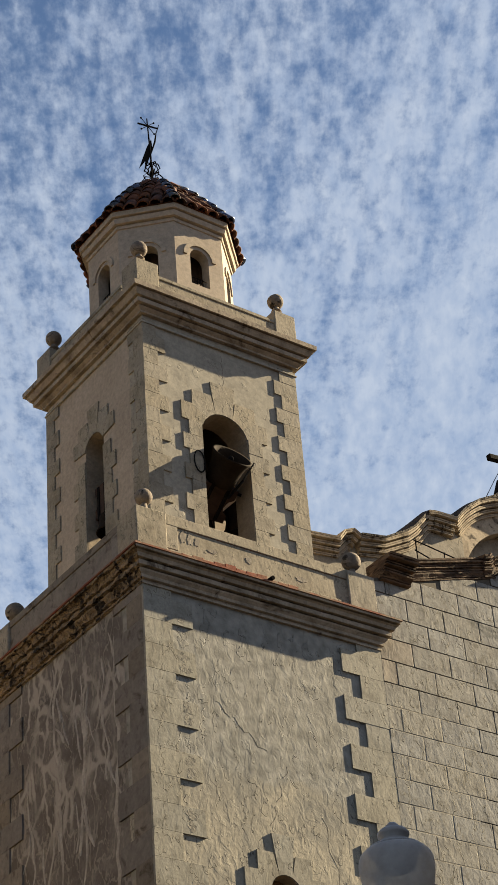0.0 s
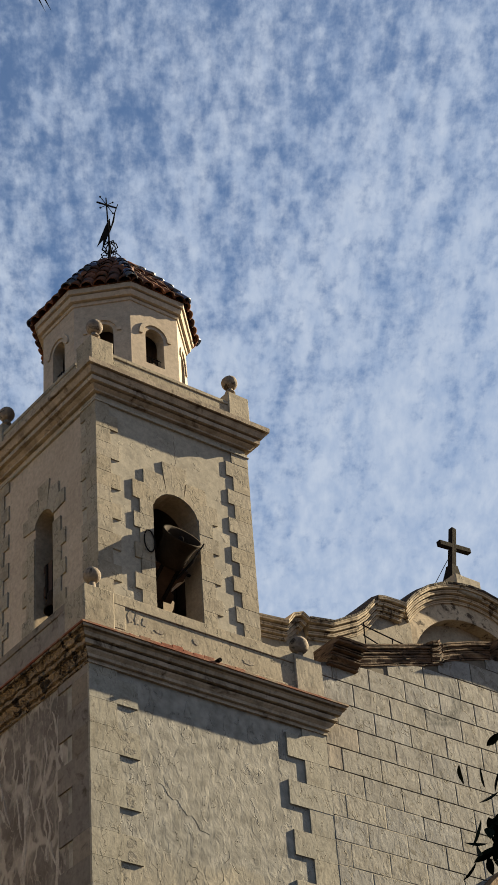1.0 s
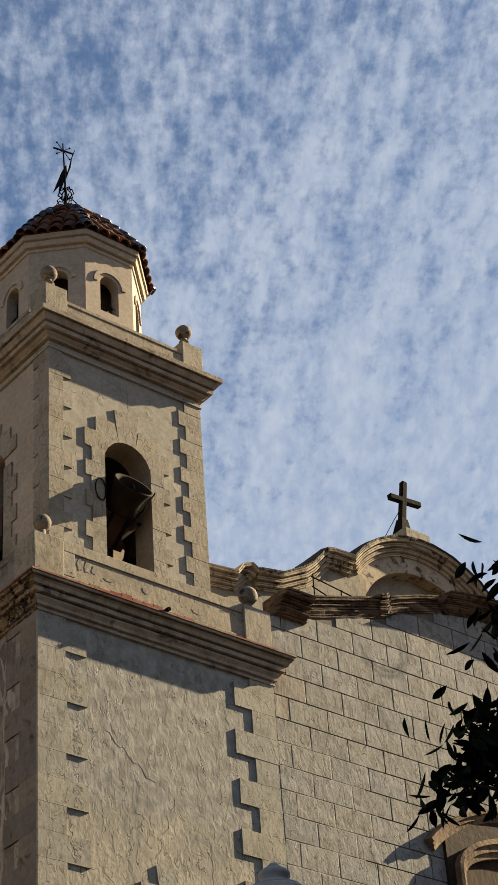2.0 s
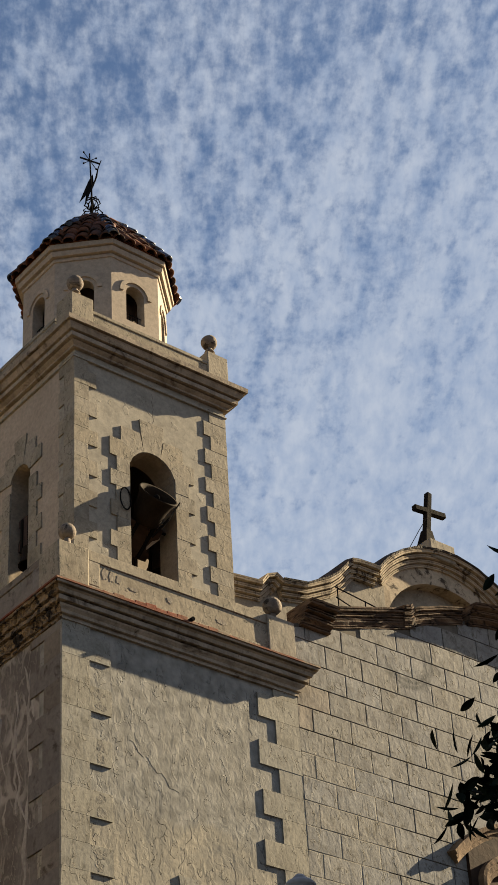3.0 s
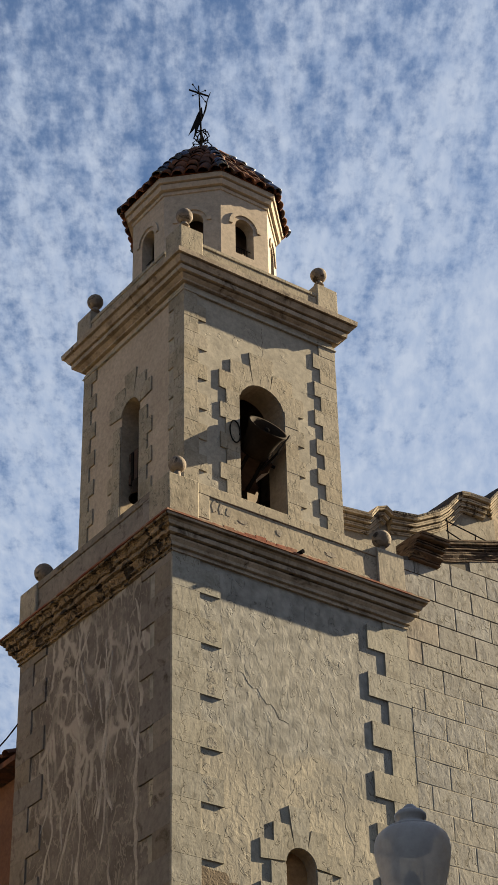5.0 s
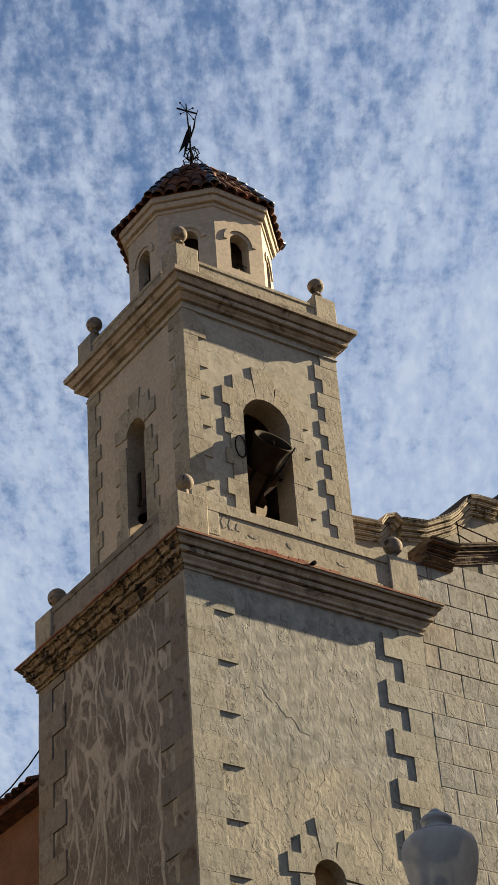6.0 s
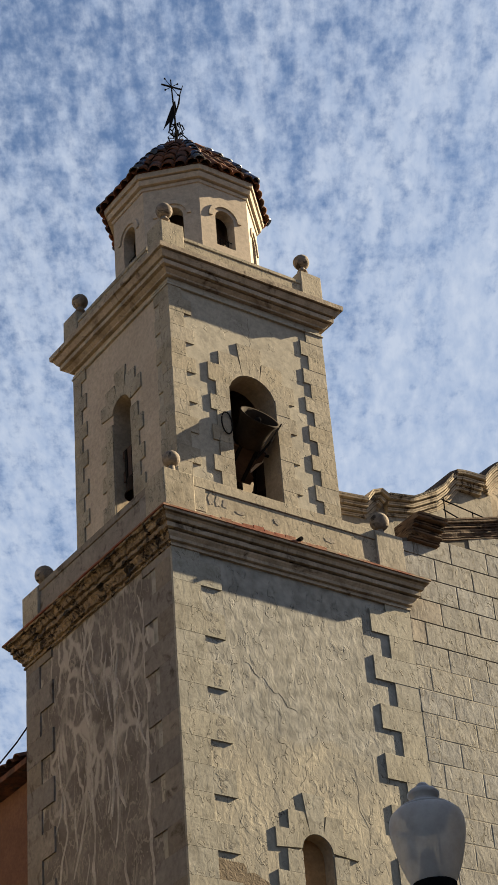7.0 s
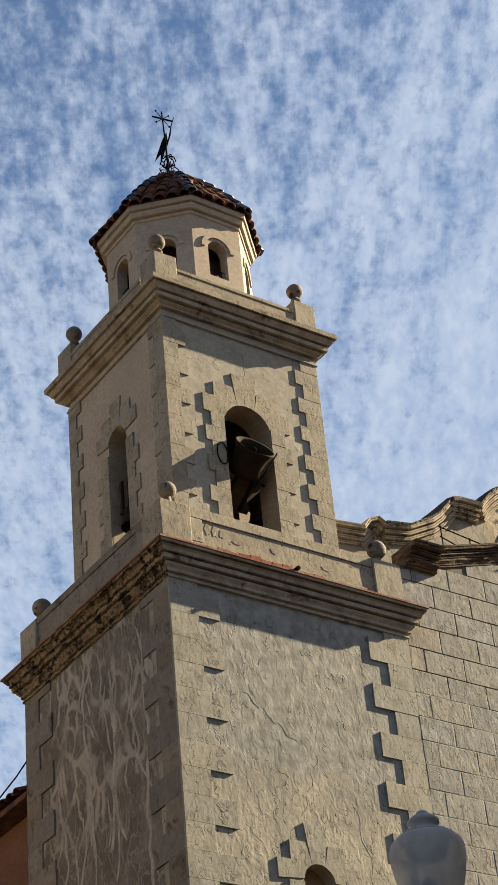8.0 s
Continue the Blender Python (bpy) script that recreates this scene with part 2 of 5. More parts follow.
SIDE_QUOIN = surface("dirty shaded brown stone", k7((0.225, 0.195, 0.166), (0.322, 0.283, 0.243)), 1.0, bump=0.7, grain=10, tint=0.12, stain=(0.055, 0.044, 0.034), stain_scale=3.5, stain_span=(0.54, 0.68))
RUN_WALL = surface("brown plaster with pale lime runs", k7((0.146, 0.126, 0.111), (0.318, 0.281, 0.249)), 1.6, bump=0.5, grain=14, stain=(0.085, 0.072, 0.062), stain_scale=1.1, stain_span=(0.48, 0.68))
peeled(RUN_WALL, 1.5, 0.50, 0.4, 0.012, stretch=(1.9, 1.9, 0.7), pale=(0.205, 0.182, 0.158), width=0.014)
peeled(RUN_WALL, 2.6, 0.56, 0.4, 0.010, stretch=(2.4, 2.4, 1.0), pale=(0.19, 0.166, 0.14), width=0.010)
def web(m, colour):
    """A pale net of dried trickles, gathered in patches."""
    t = m.node_tree
    b = t.nodes["Principled BSDF"]
    geo = t.nodes.new("ShaderNodeNewGeometry")
    warp = t.nodes.new("ShaderNodeTexNoise")
    warp.inputs["Scale"].default_value, warp.inputs["Detail"].default_value = 2.2, 3
    t.links.new(geo.outputs["Position"], warp.inputs["Vector"])
    add = t.nodes.new("ShaderNodeVectorMath")
    add.operation = "MULTIPLY_ADD"
    add.inputs[1].default_value = (0.45, 0.45, 0.45)
    t.links.new(warp.outputs["Color"], add.inputs[0])
    t.links.new(geo.outputs["Position"], add.inputs[2])
    mp = t.nodes.new("ShaderNodeMapping")
    mp.inputs["Scale"].default_value = (0.0, 3.0, 1.25)
    t.links.new(add.outputs[0], mp.inputs["Vector"])
    cell = t.nodes.new("ShaderNodeTexVoronoi")
    cell.feature = "DISTANCE_TO_EDGE"
    cell.inputs["Scale"].default_value = 1.0
    t.links.new(mp.outputs[0], cell.inputs["Vector"])
    line = t.nodes.new("ShaderNodeMapRange")
    line.interpolation_type = "SMOOTHSTEP"
    for key, v in (("From Min", 0.03), ("From Max", 0.11), ("To Min", 0.72), ("To Max", 0.0)):
        line.inputs[key].default_value = v
    t.links.new(cell.outputs["Distance"], line.inputs[0])
    patch = t.nodes.new("ShaderNodeTexNoise")
    patch.inputs["Scale"].default_value, patch.inputs["Detail"].default_value = 0.9, 5
    t.links.new(geo.outputs["Position"], patch.inputs["Vector"])
    where_ = t.nodes.new("ShaderNodeMapRange")
    where_.inputs["From Min"].default_value, where_.inputs["From Max"].default_value = 0.40, 0.54
    t.links.new(patch.outputs[0], where_.inputs[0])
    rise = t.nodes.new("ShaderNodeSeparateXYZ")
    t.links.new(add.outputs[0], rise.inputs[0])
    seep = t.nodes.new("ShaderNodeMapRange")
    seep.inputs["From Min"].default_value, seep.inputs["From Max"].default_value = 13.5, 14.0
    t.links.new(rise.outputs["Z"], seep.inputs[0])
    both = t.nodes.new("ShaderNodeMath")
    both.operation = "MULTIPLY"
    t.links.new(where_.outputs[0], both.inputs[0])
    t.links.new(seep.outputs[0], both.inputs[1])
    fac = t.nodes.new("ShaderNodeMath")
    fac.operation = "MULTIPLY"
    t.links.new(line.outputs[0], fac.inputs[0])
    t.links.new(both.outputs[0], fac.inputs[1])
    x = t.nodes.new("ShaderNodeMix")
    x.data_type = "RGBA"
    x.inputs["B"].default_value = (*colour, 1)
    t.links.new(fac.outputs[0], x.inputs["Factor"])
    t.links.new(b.inputs["Base Color"].links[0].from_socket, x.inputs["A"])
    t.links.new(x.outputs["Result"], b.inputs["Base Color"])


web(RUN_WALL, (0.31, 0.283, 0.25))
LIME_RUN = surface("dried lime run", [(0.19, 0.172, 0.152), (0.33, 0.303, 0.27)], 3.0, bump=0.3, grain=16)
STONE = surface("pale limestone", [(0.15, 0.128, 0.096), (0.225, 0.197, 0.153), (0.255, 0.223, 0.174)], 2.4, bump=0.27, grain=22, tint=0.05, stain=(0.14, 0.127, 0.10), stain_scale=5.0, stain_span=(0.56, 0.68), depth=0.025, relief=8, slant=(1.5, 1.5, 0.8))
BLOCK = surface("ashlar limestone", pale_stone((0.30, 0.255, 0.185), (0.42, 0.365, 0.265), (0.48, 0.42, 0.305)), 2.8, bump=0.5, grain=22, tint=0.06, stain=(0.10, 0.091, 0.074), stain_scale=5.5, stain_span=(0.53, 0.68), depth=0.022, relief=5, slant=(1.7, 1.7, 0.9))

LOW_STONE = surface("grey limestone", [(0.155, 0.142, 0.116), (0.215, 0.201, 0.168), (0.248, 0.232, 0.195)], 2.4, bump=0.27, grain=22, tint=0.05, stain=(0.13, 0.12, 0.098), stain_scale=5.0, stain_span=(0.56, 0.68), depth=0.025, relief=8, slant=(1.5, 1.5, 0.8))
peeled(LOW_STONE, 5.5, 0.60, 0.6, 0.014, stretch=(1.3, 1.3, 0.8), pale=(0.10, 0.09, 0.072), width=0.016)
peeled(STONE, 5.5, 0.61, 0.5, 0.012, stretch=(1.3, 1.3, 0.8), pale=(0.10, 0.09, 0.07), width=0.016)
peeled(BLOCK, 4.5, 0.60, 0.7, 0.016, stretch=(1.4, 1.4, 0.75), pale=(0.105, 0.095, 0.075), width=0.015)


def swirl(m, cx, cz, rx, rz, colour):
    """A grey mark left by runoff: half a ring on the wall, open at the top."""
    t = m.node_tree
    b = t.nodes["Principled BSDF"]
    geo = t.nodes.new("ShaderNodeNewGeometry")
    mp = t.nodes.new("ShaderNodeMapping")
    mp.vector_type = "POINT"
    mp.inputs["Location"].default_value = (-cx / rx, 0, -cz / rz)
    mp.inputs["Scale"].default_value = (1 / rx, 0, 1 / rz)
    t.links.new(geo.outputs["Position"], mp.inputs["Vector"])
    n = t.nodes.new("ShaderNodeTexNoise")
    n.inputs["Scale"].default_value, n.inputs["Detail"].default_value = 7.0, 4
    t.links.new(geo.outputs["Position"], n.inputs["Vector"])
    ln = t.nodes.new("ShaderNodeVectorMath")
    ln.operation = "LENGTH"
    t.links.new(mp.outputs[0], ln.inputs[0])
    add = t.nodes.new("ShaderNodeMath")
    add.operation = "MULTIPLY_ADD"
    add.inputs[1].default_value = 0.5
    t.links.new(n.outputs[0], add.inputs[0])
    t.links.new(ln.outputs["Value"], add.inputs[2])
    ring = t.nodes.new("ShaderNodeValToRGB")
    els = ring.color_ramp.elements
    els[0].position, els[0].color = 0.45, (0, 0, 0, 1)
    els[1].position, els[1].color = 0.70, (0, 0, 0, 1)
    for p, v in ((0.53, 1.0), (0.57, 0.3), (0.62, 0.9)):
        e = els.new(p)
        e.color = (v, v, v, 1)
    half = t.nodes.new("ShaderNodeMath")
    half.operation = "MULTIPLY"
    half.inputs[1].default_value = 0.45
    t.links.new(add.outputs[0], half.inputs[0])
    t.links.new(half.outputs[0], ring.inputs[0])
    x = t.nodes.new("ShaderNodeMix")
    x.data_type = "RGBA"
    x.inputs["B"].default_value = (*colour, 1)
    side = t.nodes.new("ShaderNodeVectorMath")
    side.operation = "DOT_PRODUCT"
    side.inputs[1].default_value = (1, 0, -1)
    t.links.new(mp.outputs[0], side.inputs[0])
    mask = t.nodes.new("ShaderNodeMapRange")
    mask.inputs["From Min"].default_value, mask.inputs["From Max"].default_value = -0.7, 0.3
    t.links.new(side.outputs["Value"], mask.inputs[0])
    fac = t.nodes.new("ShaderNodeMath")
    fac.operation = "MULTIPLY"
    t.links.new(ring.outputs[0], fac.inputs[0])
    t.links.new(mask.outputs[0], fac.inputs[1])
    t.links.new(fac.outputs[0], x.inputs["Factor"])
    t.links.new(b.inputs["Base Color"].links[0].from_socket, x.inputs["A"])
    t.links.new(x.outputs["Result"], b.inputs["Base Color"])


swirl(BLOCK, 7.02, 18.02, 0.52, 0.46, (0.072, 0.073, 0.071))
POINTING = surface("pale lime pointing", [(0.17, 0.15, 0.118), (0.235, 0.208, 0.162)], 4.0, grain=20)
MORTAR = surface("dark mortar", [(0.055, 0.047, 0.036), (0.15, 0.13, 0.105)], 1.2)
CORNICE = surface("weathered cornice stone", [(0.14, 0.110, 0.080), (0.25, 0.206, 0.157), (0.305, 0.254, 0.197)], 2.4, bump=0.3, grain=22, stain=(0.055, 0.040, 0.028), stain_scale=3.2, stain_span=(0.57, 0.70), depth=0.02, relief=14)
CORNICE_DARK = surface("blackened cornice stone", k7((0.08, 0.05, 0.034), (0.19, 0.12, 0.078), (0.33, 0.235, 0.155)), 2.2, bump=0.5, grain=14, stretch=(0.7, 1, 5), stain=(0.016, 0.011, 0.008), stain_scale=2.4, stain_span=(0.50, 0.60), depth=0.025, relief=12)
RED_TILE = surface("worn red clay tile", [(0.15, 0.04, 0.022), (0.165, 0.075, 0.045), (0.19, 0.145, 0.105)], 2.2, grain=20, spread=(0.4, 0.62))
ROOF_TILE = surface("fired clay roof tile", [(0.028, 0.015, 0.011), (0.085, 0.034, 0.02), (0.18, 0.07, 0.036)], 3.0, rough=0.8, grain=30, tint=0.45, stain=(0.025, 0.02, 0.018), stain_scale=2.5)
RIDGE_TILE = surface("blue glazed ridge tile", [(0.02, 0.025, 0.045), (0.06, 0.07, 0.10)], 4.0, rough=0.3, grain=20, tint=0.5, stain=(0.3, 0.3, 0.29), stain_scale=6, stain_span=(0.57, 0.62))
BRONZE = surface("aged bronze", [(0.010, 0.007, 0.005), (0.026, 0.018, 0.012)], 3.0, rough=0.8, metal=0.0, bump=0.1, gloss=0.05)
WOOD = surface("dark yoke wood", [(0.018, 0.010, 0.007), (0.05, 0.028, 0.018)], 3.0, rough=0.8, stretch=(0.3, 1, 1))
IRON = surface("black wrought iron", [(0.006, 0.006, 0.007), (0.014, 0.013, 0.012)], 8, rough=0.85, metal=0.0, bump=0.1, gloss=0.0)
DARK_STONE = surface("dark weathered stone", [(0.004, 0.0035, 0.003), (0.013, 0.010, 0.008)], 4, grain=20, gloss=0.05)
PORTAL = surface("warm portal stone", [(0.016, 0.009, 0.006), (0.042, 0.023, 0.013)], 2.4, grain=20, stain=(0.018, 0.012, 0.008), stain_scale=2.0)
PORTAL_TRIM = surface("warm cream portal moulding", [(0.07, 0.04, 0.022), (0.21, 0.14, 0.082)], 2.8, grain=22, bump=0.35, stain=(0.03, 0.018, 0.011), stain_scale=3.5, stain_span=(0.55, 0.66))
# brown tone that puts the openings' shade into the colour
REVEAL = surface("shaded brown reveal plaster", [(0.20, 0.158, 0.115), (0.30, 0.245, 0.182)], 2.0, grain=16)
# dark colour standing for the shade inside belfry and lantern
INNER_SHADE = surface("inner shade plaster", [(0.045, 0.03, 0.022), (0.09, 0.06, 0.043)], 2.0, grain=18)
# darkened to paint the shade of a deep recess on a shallow panel
PORTAL_PANEL = surface("orange-brown panel dark with shade", [(0.020, 0.009, 0.004), (0.05, 0.024, 0.010)], 2.0, grain=18, stretch=(1, 1, 0.3))
BROWN_WALL = surface("brown rendered wall", [(0.075, 0.035, 0.022), (0.115, 0.058, 0.036)], 0.9, grain=18)
GROUND = surface("worn paving", [(0.035, 0.034, 0.032), (0.065, 0.06, 0.055)], 0.6, grain=9)
HOUSE = surface("plain house render", [(0.13, 0.11, 0.09), (0.19, 0.165, 0.135)], 0.5, grain=10)
# bright cream for the unseen wall that reflects sun to the tower
BOUNCE_WALL = surface("cream bounce wall render", [(0.40, 0.32, 0.21), (0.50, 0.41, 0.27)], 0.5, grain=10)
BARK = surface("grey bark", [(0.02, 0.017, 0.014), (0.05, 0.042, 0.034)], 8, stretch=(1, 1, 0.3))
LEAF = surface("dark waxy leaf", [(0.005, 0.008, 0.004), (0.011, 0.017, 0.007)], 6, rough=0.8, bump=0.0, gloss=0.05)
FITTING = surface("dark lamp fitting", [(0.01, 0.01, 0.012), (0.03, 0.03, 0.033)], 8, rough=0.6, bump=0.0)
GLASS = surface("cloudy lamp plastic", [(0.30, 0.272, 0.25), (0.36, 0.33, 0.308)], 5, rough=0.4, bump=0.0, grain=8)
GLOBE = surface("smoky translucent globe", [(0.53, 0.475, 0.435), (0.60, 0.545, 0.505)], 3, gloss=0.06, rough=0.65, bump=0.0, grain=6)
GLOBE.node_tree.nodes["Principled BSDF"].inputs["Alpha"].default_value = 0.72
BALL = surface("brown weathered ball stone", k7((0.19, 0.15, 0.12), (0.42, 0.35, 0.28)), 5, bump=0.4, grain=20, stain=(0.02, 0.016, 0.013), stain_scale=5, stain_span=(0.54, 0.62))
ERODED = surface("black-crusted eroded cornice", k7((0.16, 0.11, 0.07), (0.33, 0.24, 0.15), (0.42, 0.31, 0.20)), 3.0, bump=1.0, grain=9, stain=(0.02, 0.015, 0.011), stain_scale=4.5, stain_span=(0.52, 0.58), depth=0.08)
LEDGE_STONE = surface("black-crusted ledge stone", [(0.02, 0.016, 0.013), (0.055, 0.042, 0.032)], 3.0, bump=0.8, grain=10, depth=0.05)
RENDER_PATCH = surface("exposed brown render", [(0.075, 0.056, 0.038), (0.15, 0.115, 0.08)], 5, bump=0.4, grain=14, depth=0.025)


GABLE = surface("weathered cream gable stone", [(0.17, 0.132, 0.09), (0.31, 0.255, 0.185), (0.36, 0.30, 0.22)], 2.6, bump=0.3, grain=22, stain=(0.05, 0.037, 0.026), stain_scale=4.5, stain_span=(0.55, 0.63), depth=0.02, relief=12)
# colour of the panel that stands for the small arch's lit inside
INFILL = surface("orange-brown infill", [(0.17, 0.095, 0.042), (0.28, 0.165, 0.075)], 3.0, grain=18)
BLOCK_WARM = surface("ashlar limestone browned by runoff", [(0.14, 0.118, 0.093), (0.205, 0.178, 0.145), (0.24, 0.21, 0.172)], 2.8, bump=0.4, grain=22, tint=0.04, depth=0.03, relief=5, slant=(1.7, 1.7, 0.8))


# ---- building helpers ----
def base(name, loc, label, category, group="", kind=""):
    return tagged_at(new(name), loc, label, category, group, kind)


def tagged_at(ob, loc, label, category, group, kind):
    ob.location = loc
    return tagged(ob, label, category, group, kind)


def hang(ob, parent):
    ob.parent = parent
    if parent.parent is None and parent.data is None:
        ob.matrix_parent_inverse = Matrix.Translation(-Vector(parent.location))
    return ob


def mesh_of(bm, name, material, smooth=False):
    me = bpy.data.meshes.new(name)
    bmesh.ops.recalc_face_normals(bm, faces=bm.faces)
    bm.to_mesh(me)
    bm.free()
    me.materials.append(material)
    if smooth:
        for p in me.polygons:
            p.use_smooth = True
    return me


def part(name, bm, material, parent=None, label="", smooth=False):
    ob = new(name, mesh_of(bm, name, material, smooth))
    if parent:
        hang(ob, parent)
    return tagged(ob, label)


def box(bm, x0, y0, z0, x1, y1, z1, bevel=0.0):
    vs = [bm.verts.new((x, y, z)) for z in (z0, z1) for y in (y0, y1) for x in (x0, x1)]
    fs = [bm.faces.new([vs[i] for i in q]) for q in ((0, 2, 3, 1), (4, 5, 7, 6), (0, 1, 5, 4), (2, 6, 7, 3), (0, 4, 6, 2), (1, 3, 7, 5))]
    if bevel:
        es = {e for f in fs for e in f.edges}
        bmesh.ops.bevel(bm, geom=list(es), offset=bevel, segments=1, affect="EDGES")
    return bm


def boxed(*args, bevel=0.0):
    return box(bmesh.new(), *args, bevel=bevel)


def rough_up(bm, amount, size=3.0):
    for v in bm.verts:
        n = noise.noise_vector(v.co * size)
        v.co += n * amount
    return bm


def lathe(bm, profile, cx, cy, n=20, cap=True):
    """Turn (radius, z) points about the vertical through cx, cy."""
    rings = []
    for r, z in profile:
        rings.append([bm.verts.new((cx + r * math.cos(2 * math.pi * i / n), cy + r * math.sin(2 * math.pi * i / n), z)) for i in range(n)])
    for a, b in zip(rings, rings[1:]):
        for i in range(n):
            bm.faces.new((a[i], a[(i + 1) % n], b[(i + 1) % n], b[i]))
    if cap:
        bm.faces.new(rings[0])
        bm.faces.new(rings[-1])
    return bm


def tube(bm, pts, r, n=8):
    """A round bar along the points."""
    rings = []
    pts = [Vector(p) for p in pts]
    radii = r if isinstance(r, (list, tuple)) else [r] * len(pts)
    for i, p in enumerate(pts):
        d = (pts[min(i + 1, len(pts) - 1)] - pts[max(i - 1, 0)]).normalized()
        u = d.orthogonal().normalized() if abs(d.z) > 0.95 else d.cross(Vector((0, 0, 1))).normalized()
        w = d.cross(u)
        rings.append([bm.verts.new(p + radii[i] * (u * math.cos(2 * math.pi * k / n) + w * math.sin(2 * math.pi * k / n))) for k in range(n)])
    for a, b in zip(rings, rings[1:]):
        for k in range(n):
            bm.faces.new((a[k], a[(k + 1) % n], b[(k + 1) % n], b[k]))
    bm.faces.new(rings[0])
    bm.faces.new(rings[-1])
    return bm


def grooved(profile, depth=0.022, tall=0.016):
    """Cuts a fine square groove into each upright face of a (projection, height) profile."""
    out = [profile[0]]
    for (o0, z0), (o1, z1) in zip(profile, profile[1:]):
        if z1 - z0 > 0.045 and abs(o1 - o0) < 0.045 and o0 > 0:
            om, zm = (o0 + o1) / 2, (z0 + z1) / 2
            out += [(om, zm - tall / 2), (om - depth, zm - tall / 2), (om - depth, zm + tall / 2), (om, zm + tall / 2)]
        out.append((o1, z1))
    return out


def ring_cornice(x0, y0, x1, y1, profile, wear=0.008, cuts=26):
    """A moulding mitred round a rectangle. profile: (projection, z) from the bottom up."""
    bm = bmesh.new()
    corners = ((x0, y0, -1, -1), (x1, y0, 1, -1), (x1, y1, 1, 1), (x0, y1, -1, 1))
    rings = []
    for out, z in profile:
        ring = []
        cs = [Vector((cx + sx * out, cy + sy * out, z)) for cx, cy, sx, sy in corners]
        for a, b in zip(cs, cs[1:] + cs[:1]):
            ring += [bm.verts.new(a.lerp(b, k / cuts)) for k in range(cuts)]
        rings.append(ring)
    n = len(rings[0])
    for a, b in zip(rings, rings[1:]):
        for i in range(n):
            bm.faces.new((a[i], a[(i + 1) % n], b[(i + 1) % n], b[i]))
    bm.faces.new(rings[0])
    bm.faces.new(rings[-1])
    return rough_up(bm, wear, 5.0)


def arch_points(cx, half, sill, spring, n=14):
    pts = [(cx - half, sill), (cx - half, spring)]
    pts += [(cx - half * math.cos(math.pi * i / n), spring + half * math.sin(math.pi * i / n)) for i in range(1, n)]
    return pts + [(cx + half, spring), (cx + half, sill)]


def arch_wall(w0, w1, z0, z1, cx, half, sill, spring, thick):
    """A wall in the x-z plane, from y = 0 back to y = thick, with a round-headed opening through it."""
    bm = bmesh.new()
    inner = arch_points(cx, half, sill, spring)
    outer = [(w0, z0), (w0, spring)] + [(w0 + (w1 - w0) * i / 14, z1) for i in range(0, 15)][1:-1] + [(w1, spring), (w1, z0)]
    outer[1], outer[-2] = (w0, spring), (w1, spring)
    layers = []
    for y in (0.0, thick):
        layers.append(([bm.verts.new((x, y, z)) for x, z in inner], [bm.verts.new((x, y, z)) for x, z in outer],
                       bm.verts.new((w0, y, z1)), bm.verts.new((w1, y, z1)), bm.verts.new((cx - half, y, z0)), bm.verts.new((cx + half, y, z0))))
    for i_, o_, tl, tr_, bl, br in layers:
        n = len(i_)
        bm.faces.new((i_[0], i_[1], o_[1], o_[0], bl))
        bm.faces.new((i_[1], i_[2], o_[2], tl, o_[1]))
        for k in range(2, n - 3):
            bm.faces.new((i_[k], i_[k + 1], o_[k + 1], o_[k]))
        bm.faces.new((i_[n - 3], i_[n - 2], o_[n - 2], tr_, o_[n - 3]))
        bm.faces.new((i_[n - 2], i_[n - 1], br, o_[n - 1], o_[n - 2]))
        bm.faces.new((i_[0], bl, br, i_[n - 1]))
    a, b = layers
    for k in range(len(a[0]) - 1):
        bm.faces.new((a[0][k], a[0][k + 1], b[0][k + 1], b[0][k]))
    bm.faces.new((a[0][-1], a[0][0], b[0][0], b[0][-1]))
    loop_a = [a[4], a[1][0], a[1][1], a[2], *a[1][2:-2], a[3], a[1][-2], a[1][-1], a[5]]
    loop_b = [b[4], b[1][0], b[1][1], b[2], *b[1][2:-2], b[3], b[1][-2], b[1][-1], b[5]]
    m = len(loop_a)
    for k in range(m):
        bm.faces.new((loop_a[k], loop_a[(k + 1) % m], loop_b[(k + 1) % m], loop_b[k]))
    return bm


def moved(bm, m):
    bmesh.ops.transform(bm, matrix=m, verts=bm.verts)
    return bm


# faces of a square tower seen from the front: front, left side, back, right side
def side_matrix(k, c=2.25):
    return Matrix.Translation((c, c, 0)) @ Matrix.Rotation(-k * math.pi / 2, 4, "Z") @ Matrix.Translation((-c, -c, 0))
# ---- setting ----
gb = bmesh.new()
bmesh.ops.create_grid(gb, x_segments=24, y_segments=24, size=1500)
part("ground", gb, GROUND)
tagged(bpy.data.objects["ground"], "worn stone paving of the church square", "ground", kind="structure")

# ---- bell tower ----
W, A, PROUD = 4.5, 0.645, 0.028
tower = base("bell_tower", (W / 2, W / 2, 0), "square cream bell tower with stone corner blocks and a tiled lantern", "bell tower")

# lower shaft: plaster core, the openings cut through the front wall
LOW_TOP, LEDGE = 16.64, 11.1
ARCH_C, ARCH_H = 2.22, 0.27
front = arch_wall(PROUD, W - PROUD, LEDGE, LOW_TOP, ARCH_C, ARCH_H, 11.3, 12.09, 0.6)
lower_front = part("front_wall", moved(front, Matrix.Translation((0, PROUD, 0))), PLASTER, tower, "pale patched lime plaster")
# side wall browner than the front: dirt, with its shade painted in
lower_left = part("side_wall", boxed(PROUD, PROUD + 0.601, LEDGE, 0.6, W - PROUD, LOW_TOP), RUN_WALL, tower, "dirty brown plaster, shade in its tone, with pale run marks")
